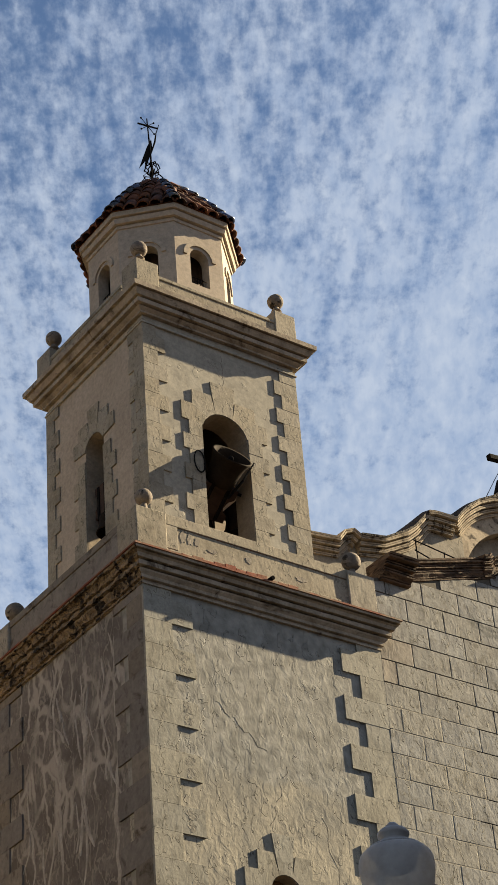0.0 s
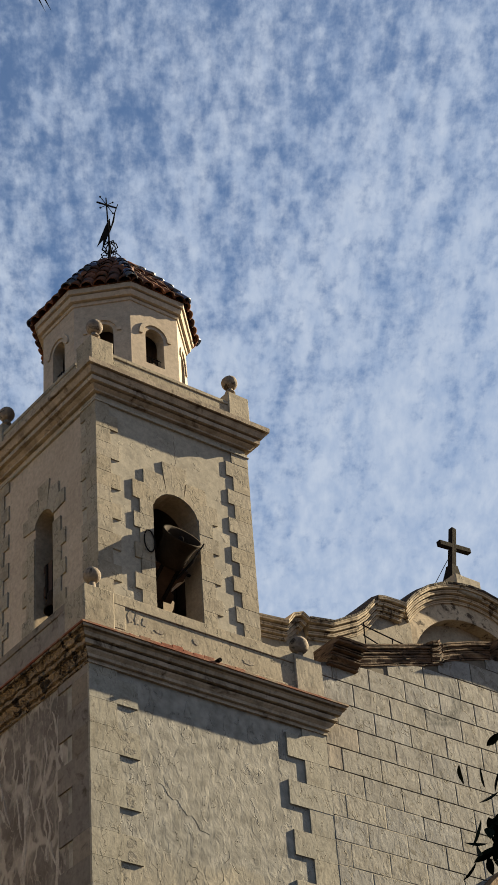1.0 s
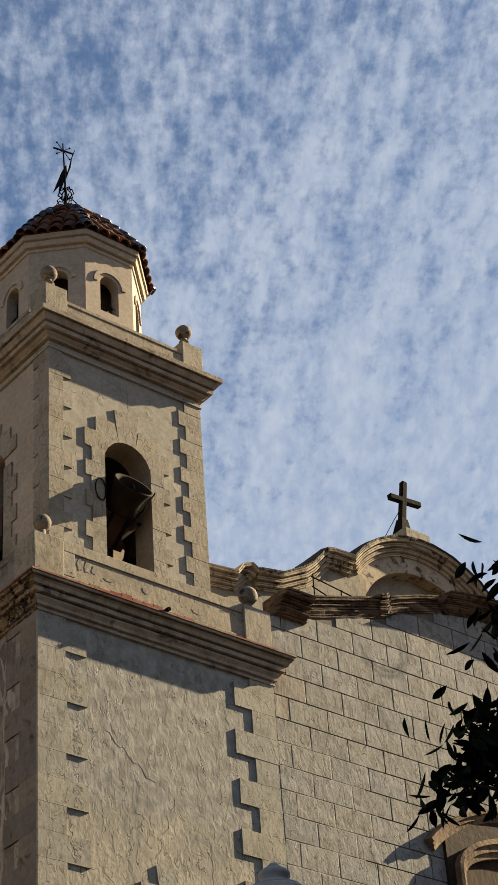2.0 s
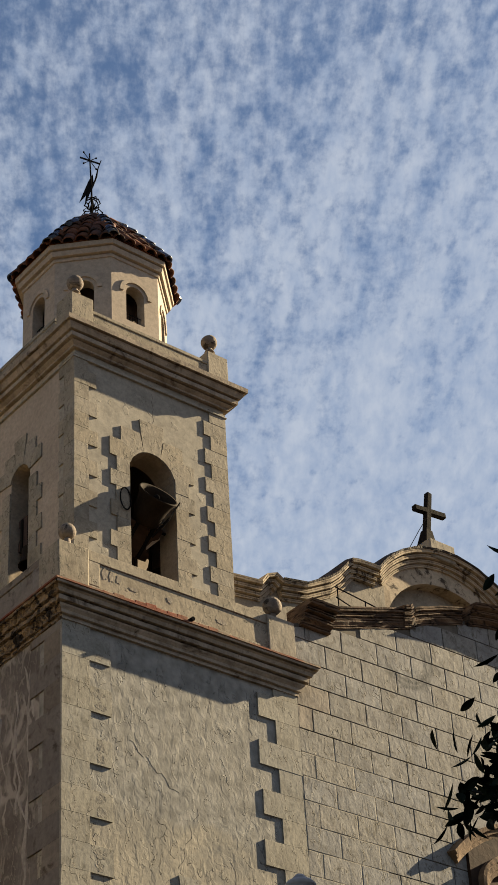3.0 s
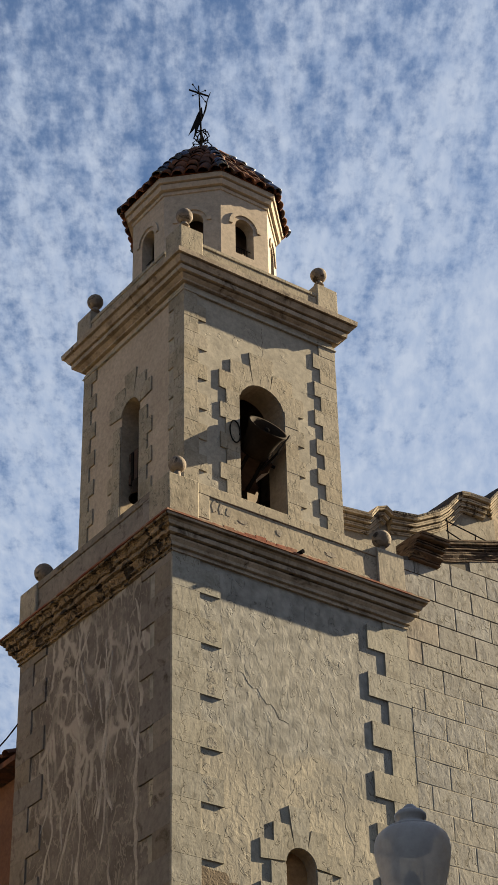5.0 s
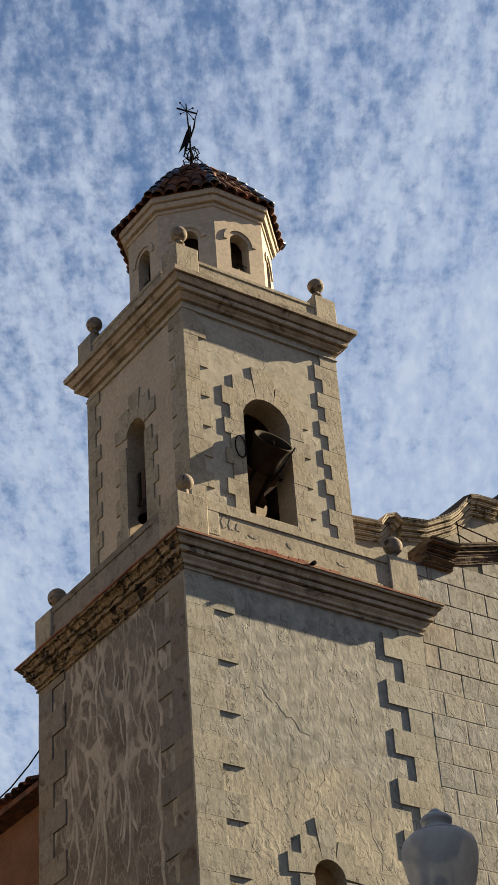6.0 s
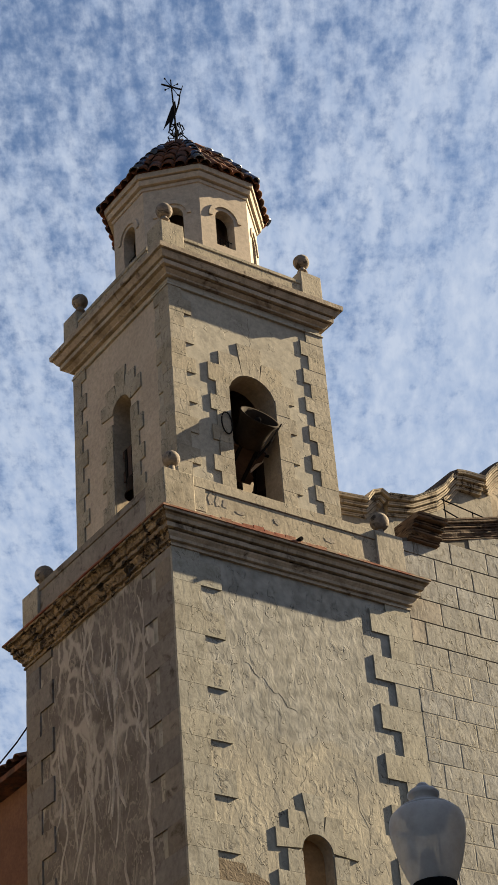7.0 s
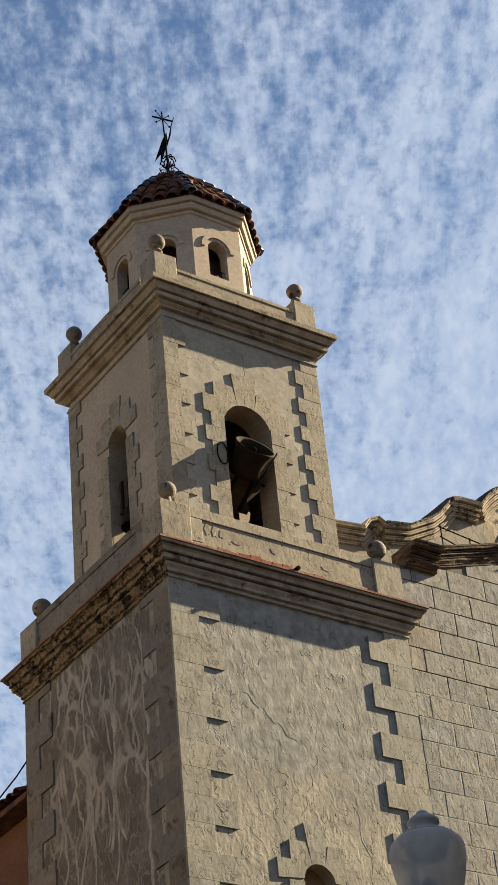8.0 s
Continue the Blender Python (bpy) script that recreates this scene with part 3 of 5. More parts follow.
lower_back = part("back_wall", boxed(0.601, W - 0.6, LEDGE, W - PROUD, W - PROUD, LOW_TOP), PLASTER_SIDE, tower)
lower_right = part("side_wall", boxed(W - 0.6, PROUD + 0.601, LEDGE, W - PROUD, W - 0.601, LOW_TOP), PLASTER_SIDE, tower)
part("base_wall", boxed(PROUD, PROUD, 0, W - PROUD, W - PROUD, LEDGE - 0.45), PLASTER_SIDE, tower)

COURSE = 0.4165
rng = random.Random(4)


def block_mesh(x0, y0, z0, x1, y1, z1, bevel=0.004):
    return boxed(x0, y0, z0 + 0.0005, x1, y1, z1 - 0.0005, bevel=0.002)


# corner blocks of the lower shaft
for k in range(-1, 13):
    z0 = max(11.42 + COURSE * k, 11.1)
    z1 = min(11.42 + COURSE * (k + 1), LOW_TOP)
    long = k % 2 == 1
    j = lambda: rng.uniform(-0.015, 0.015)
    part("quoin", block_mesh(j() * 0.05, j() * 0.05, z0, (0.88 if long else 0.50) + j(), 0.045, z1), LOW_STONE, lower_front)
    # side faces take the darker stone, dirt and painted shade both
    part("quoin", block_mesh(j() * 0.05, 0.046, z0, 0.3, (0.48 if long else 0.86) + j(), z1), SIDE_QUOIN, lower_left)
    part("quoin", block_mesh((3.66 if long else 4.02) + j(), j() * 0.2, z0, W, 0.5, z1), LOW_STONE, lower_front)
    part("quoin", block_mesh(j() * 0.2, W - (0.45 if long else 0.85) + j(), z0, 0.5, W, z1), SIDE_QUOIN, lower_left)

# plaster and stone fallen off in patches
def bare_patch(n_, cx_, cz_, rx_, rz_, y, parent, stone=None):
    pb = bmesh.new()
    ring_ = []
    for i in range(26):
        a_ = 2 * math.pi * i / 26
        k_ = 1 + 0.55 * noise.noise(Vector((cx_ * 3 + math.cos(a_) * 1.6, math.sin(a_) * 1.6, cz_)))
        ring_.append((cx_ + rx_ * k_ * math.cos(a_), cz_ + rz_ * k_ * math.sin(a_)))
    top_ = [pb.verts.new((x, y - 0.004 - 0.0015 * n_, z)) for x, z in ring_]
    bot_ = [pb.verts.new((x, y + 0.01, z)) for x, z in ring_]
    pb.faces.new(top_)
    for i in range(26):
        pb.faces.new((top_[i], top_[(i + 1) % 26], bot_[(i + 1) % 26], bot_[i]))
    part("bare_patch", pb, stone or RENDER_PATCH, parent, "bare brown render where plaster fell off")


for n_, spot in enumerate(((0.62, 11.55, 0.34, 0.22), (1.05, 11.42, 0.3, 0.2), (1.55, 11.28, 0.25, 0.12), (3.05, 11.35, 0.4, 0.16), (3.55, 11.45, 0.32, 0.24), (3.3, 11.25, 0.4, 0.12))):
    bare_patch(n_, *spot, PROUD, lower_front)

PITTED = surface("pitted grey limestone", [(0.125, 0.114, 0.095), (0.20, 0.185, 0.156)], 6.0, bump=0.6, grain=18, depth=0.03, relief=11)
prng = random.Random(6)
for k_ in (1, 3, 5, 7, 9, 11):
    # weathered hollows in the outer ends of the long corner blocks
    for n_ in range(1 if k_ in (1, 11) else 2):
        bare_patch(-1.5, 0.67 + prng.uniform(-0.03, 0.03), 11.42 + COURSE * k_ + 0.11 + 0.19 * n_, prng.uniform(0.06, 0.12), prng.uniform(0.06, 0.085), 0.0, lower_front, PITTED)

# lime that ran down the shaded side: foot of the wall's cracks to the string course
def lime_run(y, z, foot, lean, width, seed):
    """A thin dried trickle on the side wall, wandering as it falls."""
    bm = bmesh.new()
    n = max(6, int((z - foot) / 0.09))
    prev = None
    for i in range(n + 1):
        f = i / n
        zz = z + (foot - z) * f
        yy = y + lean * f + 0.22 * noise.noise(Vector((seed * 7.1, zz * 0.8, 0))) + 0.11 * noise.noise(Vector((seed * 3.3, zz * 2.6, 5)))
        w = width * (1.05 + 1.0 * noise.noise(Vector((seed, zz * 2.3, 9)))) * (0.35 + 0.65 * min(1, 6 * f, 9 * (1 - f) + 0.35))
        row_ = [bm.verts.new((PROUD + dx - 0.0004 * (seed % 23), yy + s_ * w, zz)) for s_, dx in ((-1, 0.014), (-0.5, -0.003), (0.5, -0.003), (1, 0.014))]
        if prev:
            for k in range(3):
                bm.faces.new((prev[k], prev[k + 1], row_[k + 1], row_[k]))
        prev = row_
    part("lime_run", bm, LIME_RUN, lower_left)


RUNS = ((2.70, 16.4, 11.3, -0.25, 0.055), (1.78, 15.9, 12.5, 0.15, 0.045), (0.95, 16.1, 11.2, 0.0, 0.06), (3.40, 14.8, 11.1, 0.22, 0.045),
        (1.55, 12.3, 11.2, 0.06, 0.04), (2.70, 12.7, 11.1, 0.05, 0.035), (1.20, 15.9, 13.9, 0.05, 0.04), (1.98, 15.7, 14.5, -0.06, 0.035))
for n_, (y_, z_, foot_, lean_, w_) in enumerate(RUNS):
    lime_run(y_, z_, foot_, lean_, w_, n_ + 1)
lrng = random.Random(12)
for n_ in range(18):
    # short branching trickles, thickest under the cornice and at a second seep lower down
    upper = n_ < 8
    z_ = lrng.uniform(15.2, 16.35) if upper else lrng.uniform(13.5, 14.5)
    lime_run(lrng.uniform(0.95, 3.4), z_, z_ - lrng.uniform(0.35, 1.1), lrng.uniform(-0.42, 0.42), lrng.uniform(0.02, 0.05), n_ + 20)

# mouldings round the shaft
lower_bm = ring_cornice(0, 0, W, W, [(0.0, 16.56), (0.022, 16.56), (0.022, 16.59), (0.0, 16.60), (0.0, 16.63), (0.05, 16.64), (0.055, 16.69), (0.095, 16.735), (0.105, 16.76), (0.03, 16.765), (0.03, 16.79), (0.15, 16.79), (0.155, 16.86), (0.07, 16.865), (0.07, 16.888), (0.19, 16.89), (0.21, 16.945), (0.245, 16.965), (0.14, 16.97), (0.14, 16.993), (0.27, 16.995), (0.275, 17.03)], 0.004, 90)
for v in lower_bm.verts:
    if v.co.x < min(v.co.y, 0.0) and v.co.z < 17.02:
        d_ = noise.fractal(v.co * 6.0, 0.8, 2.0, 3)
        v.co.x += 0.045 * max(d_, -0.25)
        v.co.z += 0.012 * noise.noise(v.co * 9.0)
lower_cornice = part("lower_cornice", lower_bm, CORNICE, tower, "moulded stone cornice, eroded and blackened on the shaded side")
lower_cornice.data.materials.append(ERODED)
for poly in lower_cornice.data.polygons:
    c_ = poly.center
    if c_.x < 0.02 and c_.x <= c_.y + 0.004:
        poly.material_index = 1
part("tile_course", ring_cornice(0, 0, W, W, [(0.20, 17.031), (0.295, 17.035), (0.295, 17.065), (0.1, 17.08)], 0.003, 60), RED_TILE, tower, "thin course of worn red tiles")
rt = bmesh.new()
for i in range(13):
    rt_x = 0.42 + 0.2 * i
    box(rt, rt_x, -0.175, 17.045, rt_x + 0.198, -0.1, 17.13 + 0.06 * math.sin(math.pi * (i + 1) / 14) + 0.015 * (i % 3), bevel=0.006)
part("tile_bedding", rough_up(rt, 0.008, 6), RED_TILE, tower, "broken red tiles bedded under the parapet")
ledge = part("ledge_cornice", ring_cornice(0, 0, W, W, [(0.0, 10.6), (0.05, 10.66), (0.08, 10.78), (0.18, 10.86), (0.2, 10.95), (0.30, 11.0), (0.30, 11.06), (0.0, 11.12)], 0.008, 60), LEDGE_STONE, tower, "blackened stone string course")

# parapet, pedestals and ball finials above the lower cornice
PAR_Z = 17.81
for k, n in enumerate(("parapet",) * 4):
    # left run gets the stone that carries dirt and shade in its colour
    skin = SIDE_QUOIN if k == 1 else STONE
    par = part(n, moved(rough_up(boxed(0.32, -0.145, 17.2, 4.18, 0.3, 17.62, bevel=0.008), 0.006), side_matrix(k)), skin, tower)
    part("coping", moved(rough_up(boxed(0.32, -0.165, 17.62, 4.18, 0.3, PAR_Z - (0.06 if k == 1 else 0.0), bevel=0.008), 0.003), side_matrix(k)), skin, par)
    for s0, s1 in ((0.32, 0.57), (3.93, 4.18)):
        part("stile", moved(rough_up(boxed(s0, -0.164, 17.2, s1, 0.1, 17.622, bevel=0.008), 0.005), side_matrix(k)), skin, par)
    part("plinth", moved(rough_up(boxed(0.32, -0.16, 17.06, 4.18, 0.3, 17.2, bevel=0.008), 0.006), side_matrix(k)), skin, par)


for n_, spot in enumerate(((0.67, 17.48, 0.05, 0.10), (0.80, 17.47, 0.045, 0.09), (0.93, 17.46, 0.04, 0.07), (1.2, 17.38, 0.09, 0.03), (1.9, 17.42, 0.06, 0.05), (2.9, 17.36, 0.1, 0.04))):
    bare_patch(0, *spot, -0.147, tower, BLOCK_WARM)


def ball_finial(parent, x, y, z, r=0.135, neck=0.09):
    bm = bmesh.new()
    bmesh.ops.create_icosphere(bm, subdivisions=3, radius=r)
    moved(bm, Matrix.Translation((x, y, z)))
    lathe(bm, [(0.1, z - r - neck), (0.085, z - r - 0.6 * neck), (0.06, z - r - 0.3 * neck), (0.05, z - r + 0.02)], x, y, 14)
    part("ball", rough_up(bm, 0.006, 7), BALL, parent, smooth=True)


for x0, x1, y0, y1, ball_r in ((-0.2, 0.35, -0.2, 0.35, 0.14), (3.83, 4.38, -0.2, 0.35, 0.16), (-0.2, 0.35, 3.74, 4.26, 0.17), (3.83, 4.38, 3.83, 4.38, 0.16)):
    bm = boxed(x0, y0, 17.06, x1, y1, 17.72 if ball_r == 0.17 else 17.79, bevel=0.015)
    ped = part("pedestal", rough_up(bm, 0.01, 4), STONE, tower)
    ball_finial(ped, (x0 + x1) / 2 + 0.06, (y0 + y1) / 2 + (0.08 if y0 > 1 else 0), 18.17, ball_r, 18.17 - ball_r - 17.71)

# belfry: four walls with round-headed openings
UP_TOP = 22.38
B0, B1 = A + PROUD, W - A - PROUD
openings = {0: (2.225, 0.465, 18.1, 20.34), 1: (2.21, 0.29, 18.1, 20.6), 2: (2.25, 0.45, 18.1, 20.4), 3: (2.25, 0.45, 18.1, 20.34)}
belfry = []
for k in range(4):
    cx, half, sill, spring = openings[k]
    lo, hi = (B0, B1) if k % 2 == 0 else (B0 + 0.452, B1 - 0.452)
    bm = arch_wall(lo, hi, 17.06, UP_TOP, cx, half, sill, spring, 0.45) if k != 2 else boxed(lo, 0, 17.06, hi, 0.45, UP_TOP)
    moved(bm, Matrix.Translation((0, B0, 0)))
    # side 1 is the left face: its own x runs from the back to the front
    # front and side tones differ by the light that each one gets
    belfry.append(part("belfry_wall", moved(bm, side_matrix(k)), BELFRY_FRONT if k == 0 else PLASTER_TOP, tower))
part("belfry_floor", boxed(B0 + 0.46, B0 + 0.46, 17.1, B1 - 0.46, B1 - 0.46, 17.9), DARK_STONE, tower)



def shaded_reveal(ob, axis, mid_, half):
    """Browner plaster on the faces inside an opening, standing in for their shade."""
    ob.data.materials.append(REVEAL)
    across = 1 - axis
    for poly in ob.data.polygons:
        if abs(poly.normal[across]) < 0.3 and abs(poly.center[axis] - mid_) < half + 0.01:
            poly.material_index = 1


shaded_reveal(lower_front, 0, ARCH_C, ARCH_H)
# panel added here; its orange-brown paints in a warmly lit inside
part("arch_infill", boxed(ARCH_C - ARCH_H - 0.02, 0.24, 11.3, ARCH_C + ARCH_H + 0.02, 0.3, 12.4), INFILL, lower_front, "added orange-brown panel for the warm lit inside of the small arch")
shaded_reveal(belfry[0], 0, 2.225, 0.465)
shaded_reveal(belfry[1], 1, 2.25 + (2.25 - 2.21), 0.29)
# linings added inside the belfry, coloured as dark as its shade
part("inner_lining", boxed(B0 + 0.46, B1 - 0.50, 17.9, B1 - 0.46, B1 - 0.454, 22.3), INNER_SHADE, tower, "added inner lining, dark in place of shade")
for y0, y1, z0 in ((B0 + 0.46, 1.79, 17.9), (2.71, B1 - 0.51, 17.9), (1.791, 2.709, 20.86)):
    part("inner_lining", boxed(B1 - 0.50, y0, z0, B1 - 0.454, y1, 22.3), INNER_SHADE, tower, "added inner lining, dark in place of shade")
UC = 0.30
for k in range(16):
    z0 = 21.99 - UC * k
    z1 = min(z0 + UC, UP_TOP)
    if z0 < 17.3:
        break
    long = k % 2 == 1
    j = lambda: rng.uniform(-0.012, 0.012)
    part("quoin", block_mesh(A + j() * 0.2, A + j() * 0.2, z0, (1.1 if long else 0.93) + j(), (0.95 if long else 1.12) + j(), z1, 0.008), STONE, belfry[0])
    part("quoin", block_mesh((3.36 if long else 3.5) + j(), A + j() * 0.2, z0, W - A, 1.08, z1, 0.008), STONE, belfry[0])
    part("quoin", block_mesh(A + j() * 0.2, W - A - (0.26 if long else 0.42), z0, 1.05, W - A, z1, 0.008), STONE, belfry[1])
    # dressed stones beside the openings
    if z1 < 20.6:
        part("jamb_stone", block_mesh((1.36 if long else 1.48) + j(), A + j() * 0.2, z0, 1.757, 1.08, z1, 0.006), STONE, belfry[0])
        part("jamb_stone", block_mesh(2.693, A + j() * 0.2, z0, (3.09 if long else 2.97) + j(), 1.08, z1, 0.006), STONE, belfry[0])
        part("jamb_stone", block_mesh(A + j() * 0.2, 2.0 - (0.38 if long else 0.24), z0, 1.08, 1.997, z1, 0.006), STONE, belfry[1])
        part("jamb_stone", block_mesh(A + j() * 0.2, 2.583, z0, 1.08, 2.82 + (0.14 if long else 0), z1, 0.006), STONE, belfry[1])


D = math.pi / 180


def arch_stones(parent, cx, half, spring, steps, m, y0, y1, stone):
    """steps: outlines, for the left half and the key, as polar arcs with stair-shaped backs."""
    for a0, a1, back in steps:
        for flip in ((1, -1) if back[0][0] != -back[-1][0] else (1,)):
            bm = bmesh.new()
            inner = [(-half * 1.004 * math.cos((a0 + (a1 - a0) * i / 4) * D), half * 1.004 * math.sin((a0 + (a1 - a0) * i / 4) * D)) for i in range(5)]
            pts = [(cx + flip * x, spring + z) for x, z in inner + back]
            fa = [bm.verts.new((x, y0, z)) for x, z in pts]
            fb = [bm.verts.new((x, y1, z)) for x, z in pts]
            bm.faces.new(fa)
            bm.faces.new(fb)
            for i in range(len(pts)):
                bm.faces.new((fa[i], fa[(i + 1) % len(pts)], fb[(i + 1) % len(pts)], fb[i]))
            part("arch_stone", moved(bm, m), stone, parent)


ID = Matrix.Identity(4)
UP_STEPS = [(15, 40, [(-0.64, 0.5), (-0.87, 0.5), (-0.87, 0.15)]),
            (40, 68, [(-0.25, 0.80), (-0.64, 0.80), (-0.64, 0.5)]),
            (68, 112, [(0.25, 1.09), (-0.25, 1.09)])]
arch_stones(belfry[0], 2.225, 0.465, 20.34, UP_STEPS, ID, A, A + 0.4, STONE)
arch_stones(belfry[1], 2.21, 0.29, 20.6, [(a, b, [(x * 0.75, z * 0.8) for x, z in p]) for a, b, p in UP_STEPS], side_matrix(1), A, A + 0.4, STONE)
LOW_STEPS = [(5, 35, [(-0.48, 0.28), (-0.72, 0.28), (-0.72, -0.02)]),
             (35, 65, [(-0.2, 0.58), (-0.48, 0.58), (-0.48, 0.28)]),
             (65, 115, [(0.2, 0.88), (-0.2, 0.88)])]
arch_stones(lower_front, ARCH_C, ARCH_H, 12.09, LOW_STEPS, ID, 0.0, 0.4, LOW_STONE)
for k in range(3):
    z0 = 11.06 + 0.335 * k
    long = k % 2 == 1
    for s in (-1, 1):
        a, b = sorted((ARCH_C + s * 0.274, ARCH_C + s * (0.73 if long else 0.54)))
        part("jamb_stone", block_mesh(a, 0.0, z0, b, 0.4, z0 + 0.335, 0.006), LOW_STONE, lower_front)

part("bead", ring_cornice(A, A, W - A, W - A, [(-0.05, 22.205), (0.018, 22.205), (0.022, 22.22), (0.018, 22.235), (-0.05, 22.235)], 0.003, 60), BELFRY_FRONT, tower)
upper_cornice = part("upper_cornice", ring_cornice(A, A, W - A, W - A, [(0.0, 22.375), (0.045, 22.378), (0.05, 22.41), (0.09, 22.44), (0.115, 22.46), (0.03, 22.465), (0.03, 22.488), (0.17, 22.49), (0.175, 22.57), (0.08, 22.575), (0.08, 22.598), (0.21, 22.60), (0.25, 22.67), (0.27, 22.69), (0.15, 22.695), (0.15, 22.718), (0.305, 22.72), (0.312, 22.81), (0.1, 22.84)], 0.003, 60), CORNICE, tower, "moulded pale stone cornice")
for k in range(4):
    par = part("parapet", moved(rough_up(boxed(0.85, 0.485, 22.8, 3.5, 0.72, 23.12, bevel=0.012), 0.006), side_matrix(k)), STONE, tower)
    part("coping", moved(rough_up(boxed(0.85, 0.47, 23.12, 3.5, 0.75, 23.2, bevel=0.012), 0.006), side_matrix(k)), STONE, par)
for x0, x1, y0, y1 in ((0.45, 0.91, 0.45, 0.91), (3.37, 3.83, 0.45, 0.91), (0.45, 0.91, 3.37, 3.83), (3.37, 3.83, 3.37, 3.83)):
    ped = part("pedestal", rough_up(boxed(x0, y0, 22.8, x1, y1, 23.42, bevel=0.015), 0.008, 4), STONE, tower)
    ball_finial(ped, (x0 + x1) / 2, (y0 + y1) / 2, 23.84, 0.15)
part("belfry_roof", boxed(A + 0.1, A + 0.1, 22.5, W - A - 0.1, W - A - 0.1, 22.86), STONE, tower)

# fine cracks in the plaster
def crack(pts, y, parent):
    line = [Vector((x + 0.03 * noise.noise(Vector((x * 3, z * 5, 1))), y, z)) for x, z in pts]
    part("crack", tube(bmesh.new(), line, 0.006, 4), MORTAR, parent)


crack([(2.42 - 0.035 * i + 0.05 * math.sin(i * 1.7), 14.1 - 0.1 * i) for i in range(12)], PROUD + 0.003, lower_front)
crack([(2.27 + 0.02 * math.sin(i * 2.1), 22.1 - 0.08 * i) for i in range(9)], B0 + 0.003, belfry[0])
crack([(3.0 + 0.03 * i + 0.04 * math.sin(i * 1.3), 13.4 - 0.13 * i) for i in range(9)], PROUD + 0.003, lower_front)
crack([(1.2 + 0.08 * i, 14.9 - 0.06 * i + 0.05 * math.sin(i * 1.9)) for i in range(12)], PROUD + 0.003, lower_front)

# octagonal lantern
LC = Vector((2.2, 2.25, 0))
LR = 1.25
lantern = part("lantern", lathe(bmesh.new(), [(1.36, 22.84), (1.36, 23.2), (1.29, 23.22)], LC.x, LC.y, 8), PLASTER_TOP, tower, "octagonal cream plaster lantern with arched windows")
bm = lantern.data
for v in bm.vertices:
    p = v.co - Vector((LC.x, LC.y, 0))
    p.rotate(Euler((0, 0, math.pi / 8)))
    v.co = p + Vector((LC.x, LC.y, 0))
LHALF = LR * math.tan(math.pi / 8)
for k in range(8):
    m = Matrix.Translation(LC) @ Matrix.Rotation(k * math.pi / 4, 4, "Z") @ Matrix.Translation((0, -LR, 0))
    open_face = k in (0, 1, 6, 7)
    wall_bm = arch_wall(-LHALF, LHALF, 23.0, 25.26, 0.0, 0.2, 23.87, 24.5, 0.22) if open_face else boxed(-LHALF, 0, 23.0, LHALF, 0.22, 25.26)
    face = part("lantern_wall", moved(wall_bm, m), PLASTER_TOP, lantern)
    if not open_face:
        continue
    hood = bmesh.new()
    for r0, r1, y in ((0.27, 0.35, -0.03),):
        seg = [(math.pi * i / 12) for i in range(13)]
        va = [[hood.verts.new((-r * math.cos(a), yy, 24.5 + r * math.sin(a))) for a in seg] for r, yy in ((r0, 0.01), (r0, y), (r1, y), (r1, 0.01))]
        for p_, q_ in zip(va, va[1:]):
            for i in range(12):
                hood.faces.new((p_[i], p_[i + 1], q_[i + 1], q_[i]))
        for i in (0, 12):
            hood.faces.new([v_[i] for v_ in va])
    part("hood_mould", moved(hood, m), PLASTER_TOP, lantern)
    grille = bmesh.new()
    for gx in (-0.12, -0.06, 0.0, 0.06, 0.12):
        tube(grille, [(gx, 0.1, 23.88), (gx, 0.1, 24.12)], 0.008, 5)
    tube(grille, [(-0.2, 0.1, 24.1), (0.2, 0.1, 24.1)], 0.008, 5)
    part("grille", moved(grille, m), IRON, lantern)


# drum added behind the windows so that they look into painted shade
part("lantern_core", lathe(bmesh.new(), [(0.85, 23.3), (0.85, 25.3)], LC.x, LC.y, 16), INNER_SHADE, lantern, "added dark drum standing for the shade inside the lantern")


def oct_ring(profile, wear=0.004, cuts=8):
    bm = bmesh.new()
    rings = []
    for r, z in profile:
        ap = r / math.cos(math.pi / 8)
        vs = [Vector((LC.x + ap * math.cos(math.pi / 8 + math.pi / 4 * i), LC.y + ap * math.sin(math.pi / 8 + math.pi / 4 * i), z)) for i in range(8)]
        rings.append([bm.verts.new(a.lerp(b, t / cuts)) for a, b in zip(vs, vs[1:] + vs[:1]) for t in range(cuts)])
    n = len(rings[0])
    for a, b in zip(rings, rings[1:]):
        for i in range(n):
            bm.faces.new((a[i], a[(i + 1) % n], b[(i + 1) % n], b[i]))
    bm.faces.new(rings[0])
    bm.faces.new(rings[-1])
    return rough_up(bm, wear, 6)


part("eave_moulding", oct_ring([(1.24, 25.17), (1.275, 25.18), (1.285, 25.235), (1.265, 25.24), (1.265, 25.26), (1.335, 25.265), (1.36, 25.36), (1.335, 25.365), (1.335, 25.385), (1.395, 25.39), (1.405, 25.49)]), PLASTER_TOP, lantern)

# lantern roof: eight slopes of barrel tiles with glazed ridge tiles on the hips
ROOF = [(1.41, 25.51), (1.08, 26.01), (0.71, 26.53), (0.39, 26.91), (0.14, 27.13)]
roof = part("roof", oct_ring(ROOF, 0.0, 2), ROOF_TILE, tower, "eight-sided roof of dark barrel clay tiles")


def roof_at(d):
    """Radius and height at distance d up the slope."""
    for (r0, z0), (r1, z1) in zip(ROOF, ROOF[1:]):
        l = math.hypot(r1 - r0, z1 - z0)
        if d <= l:
            return r0 + (r1 - r0) * d / l, z0 + (z1 - z0) * d / l
        d -= l
    return None


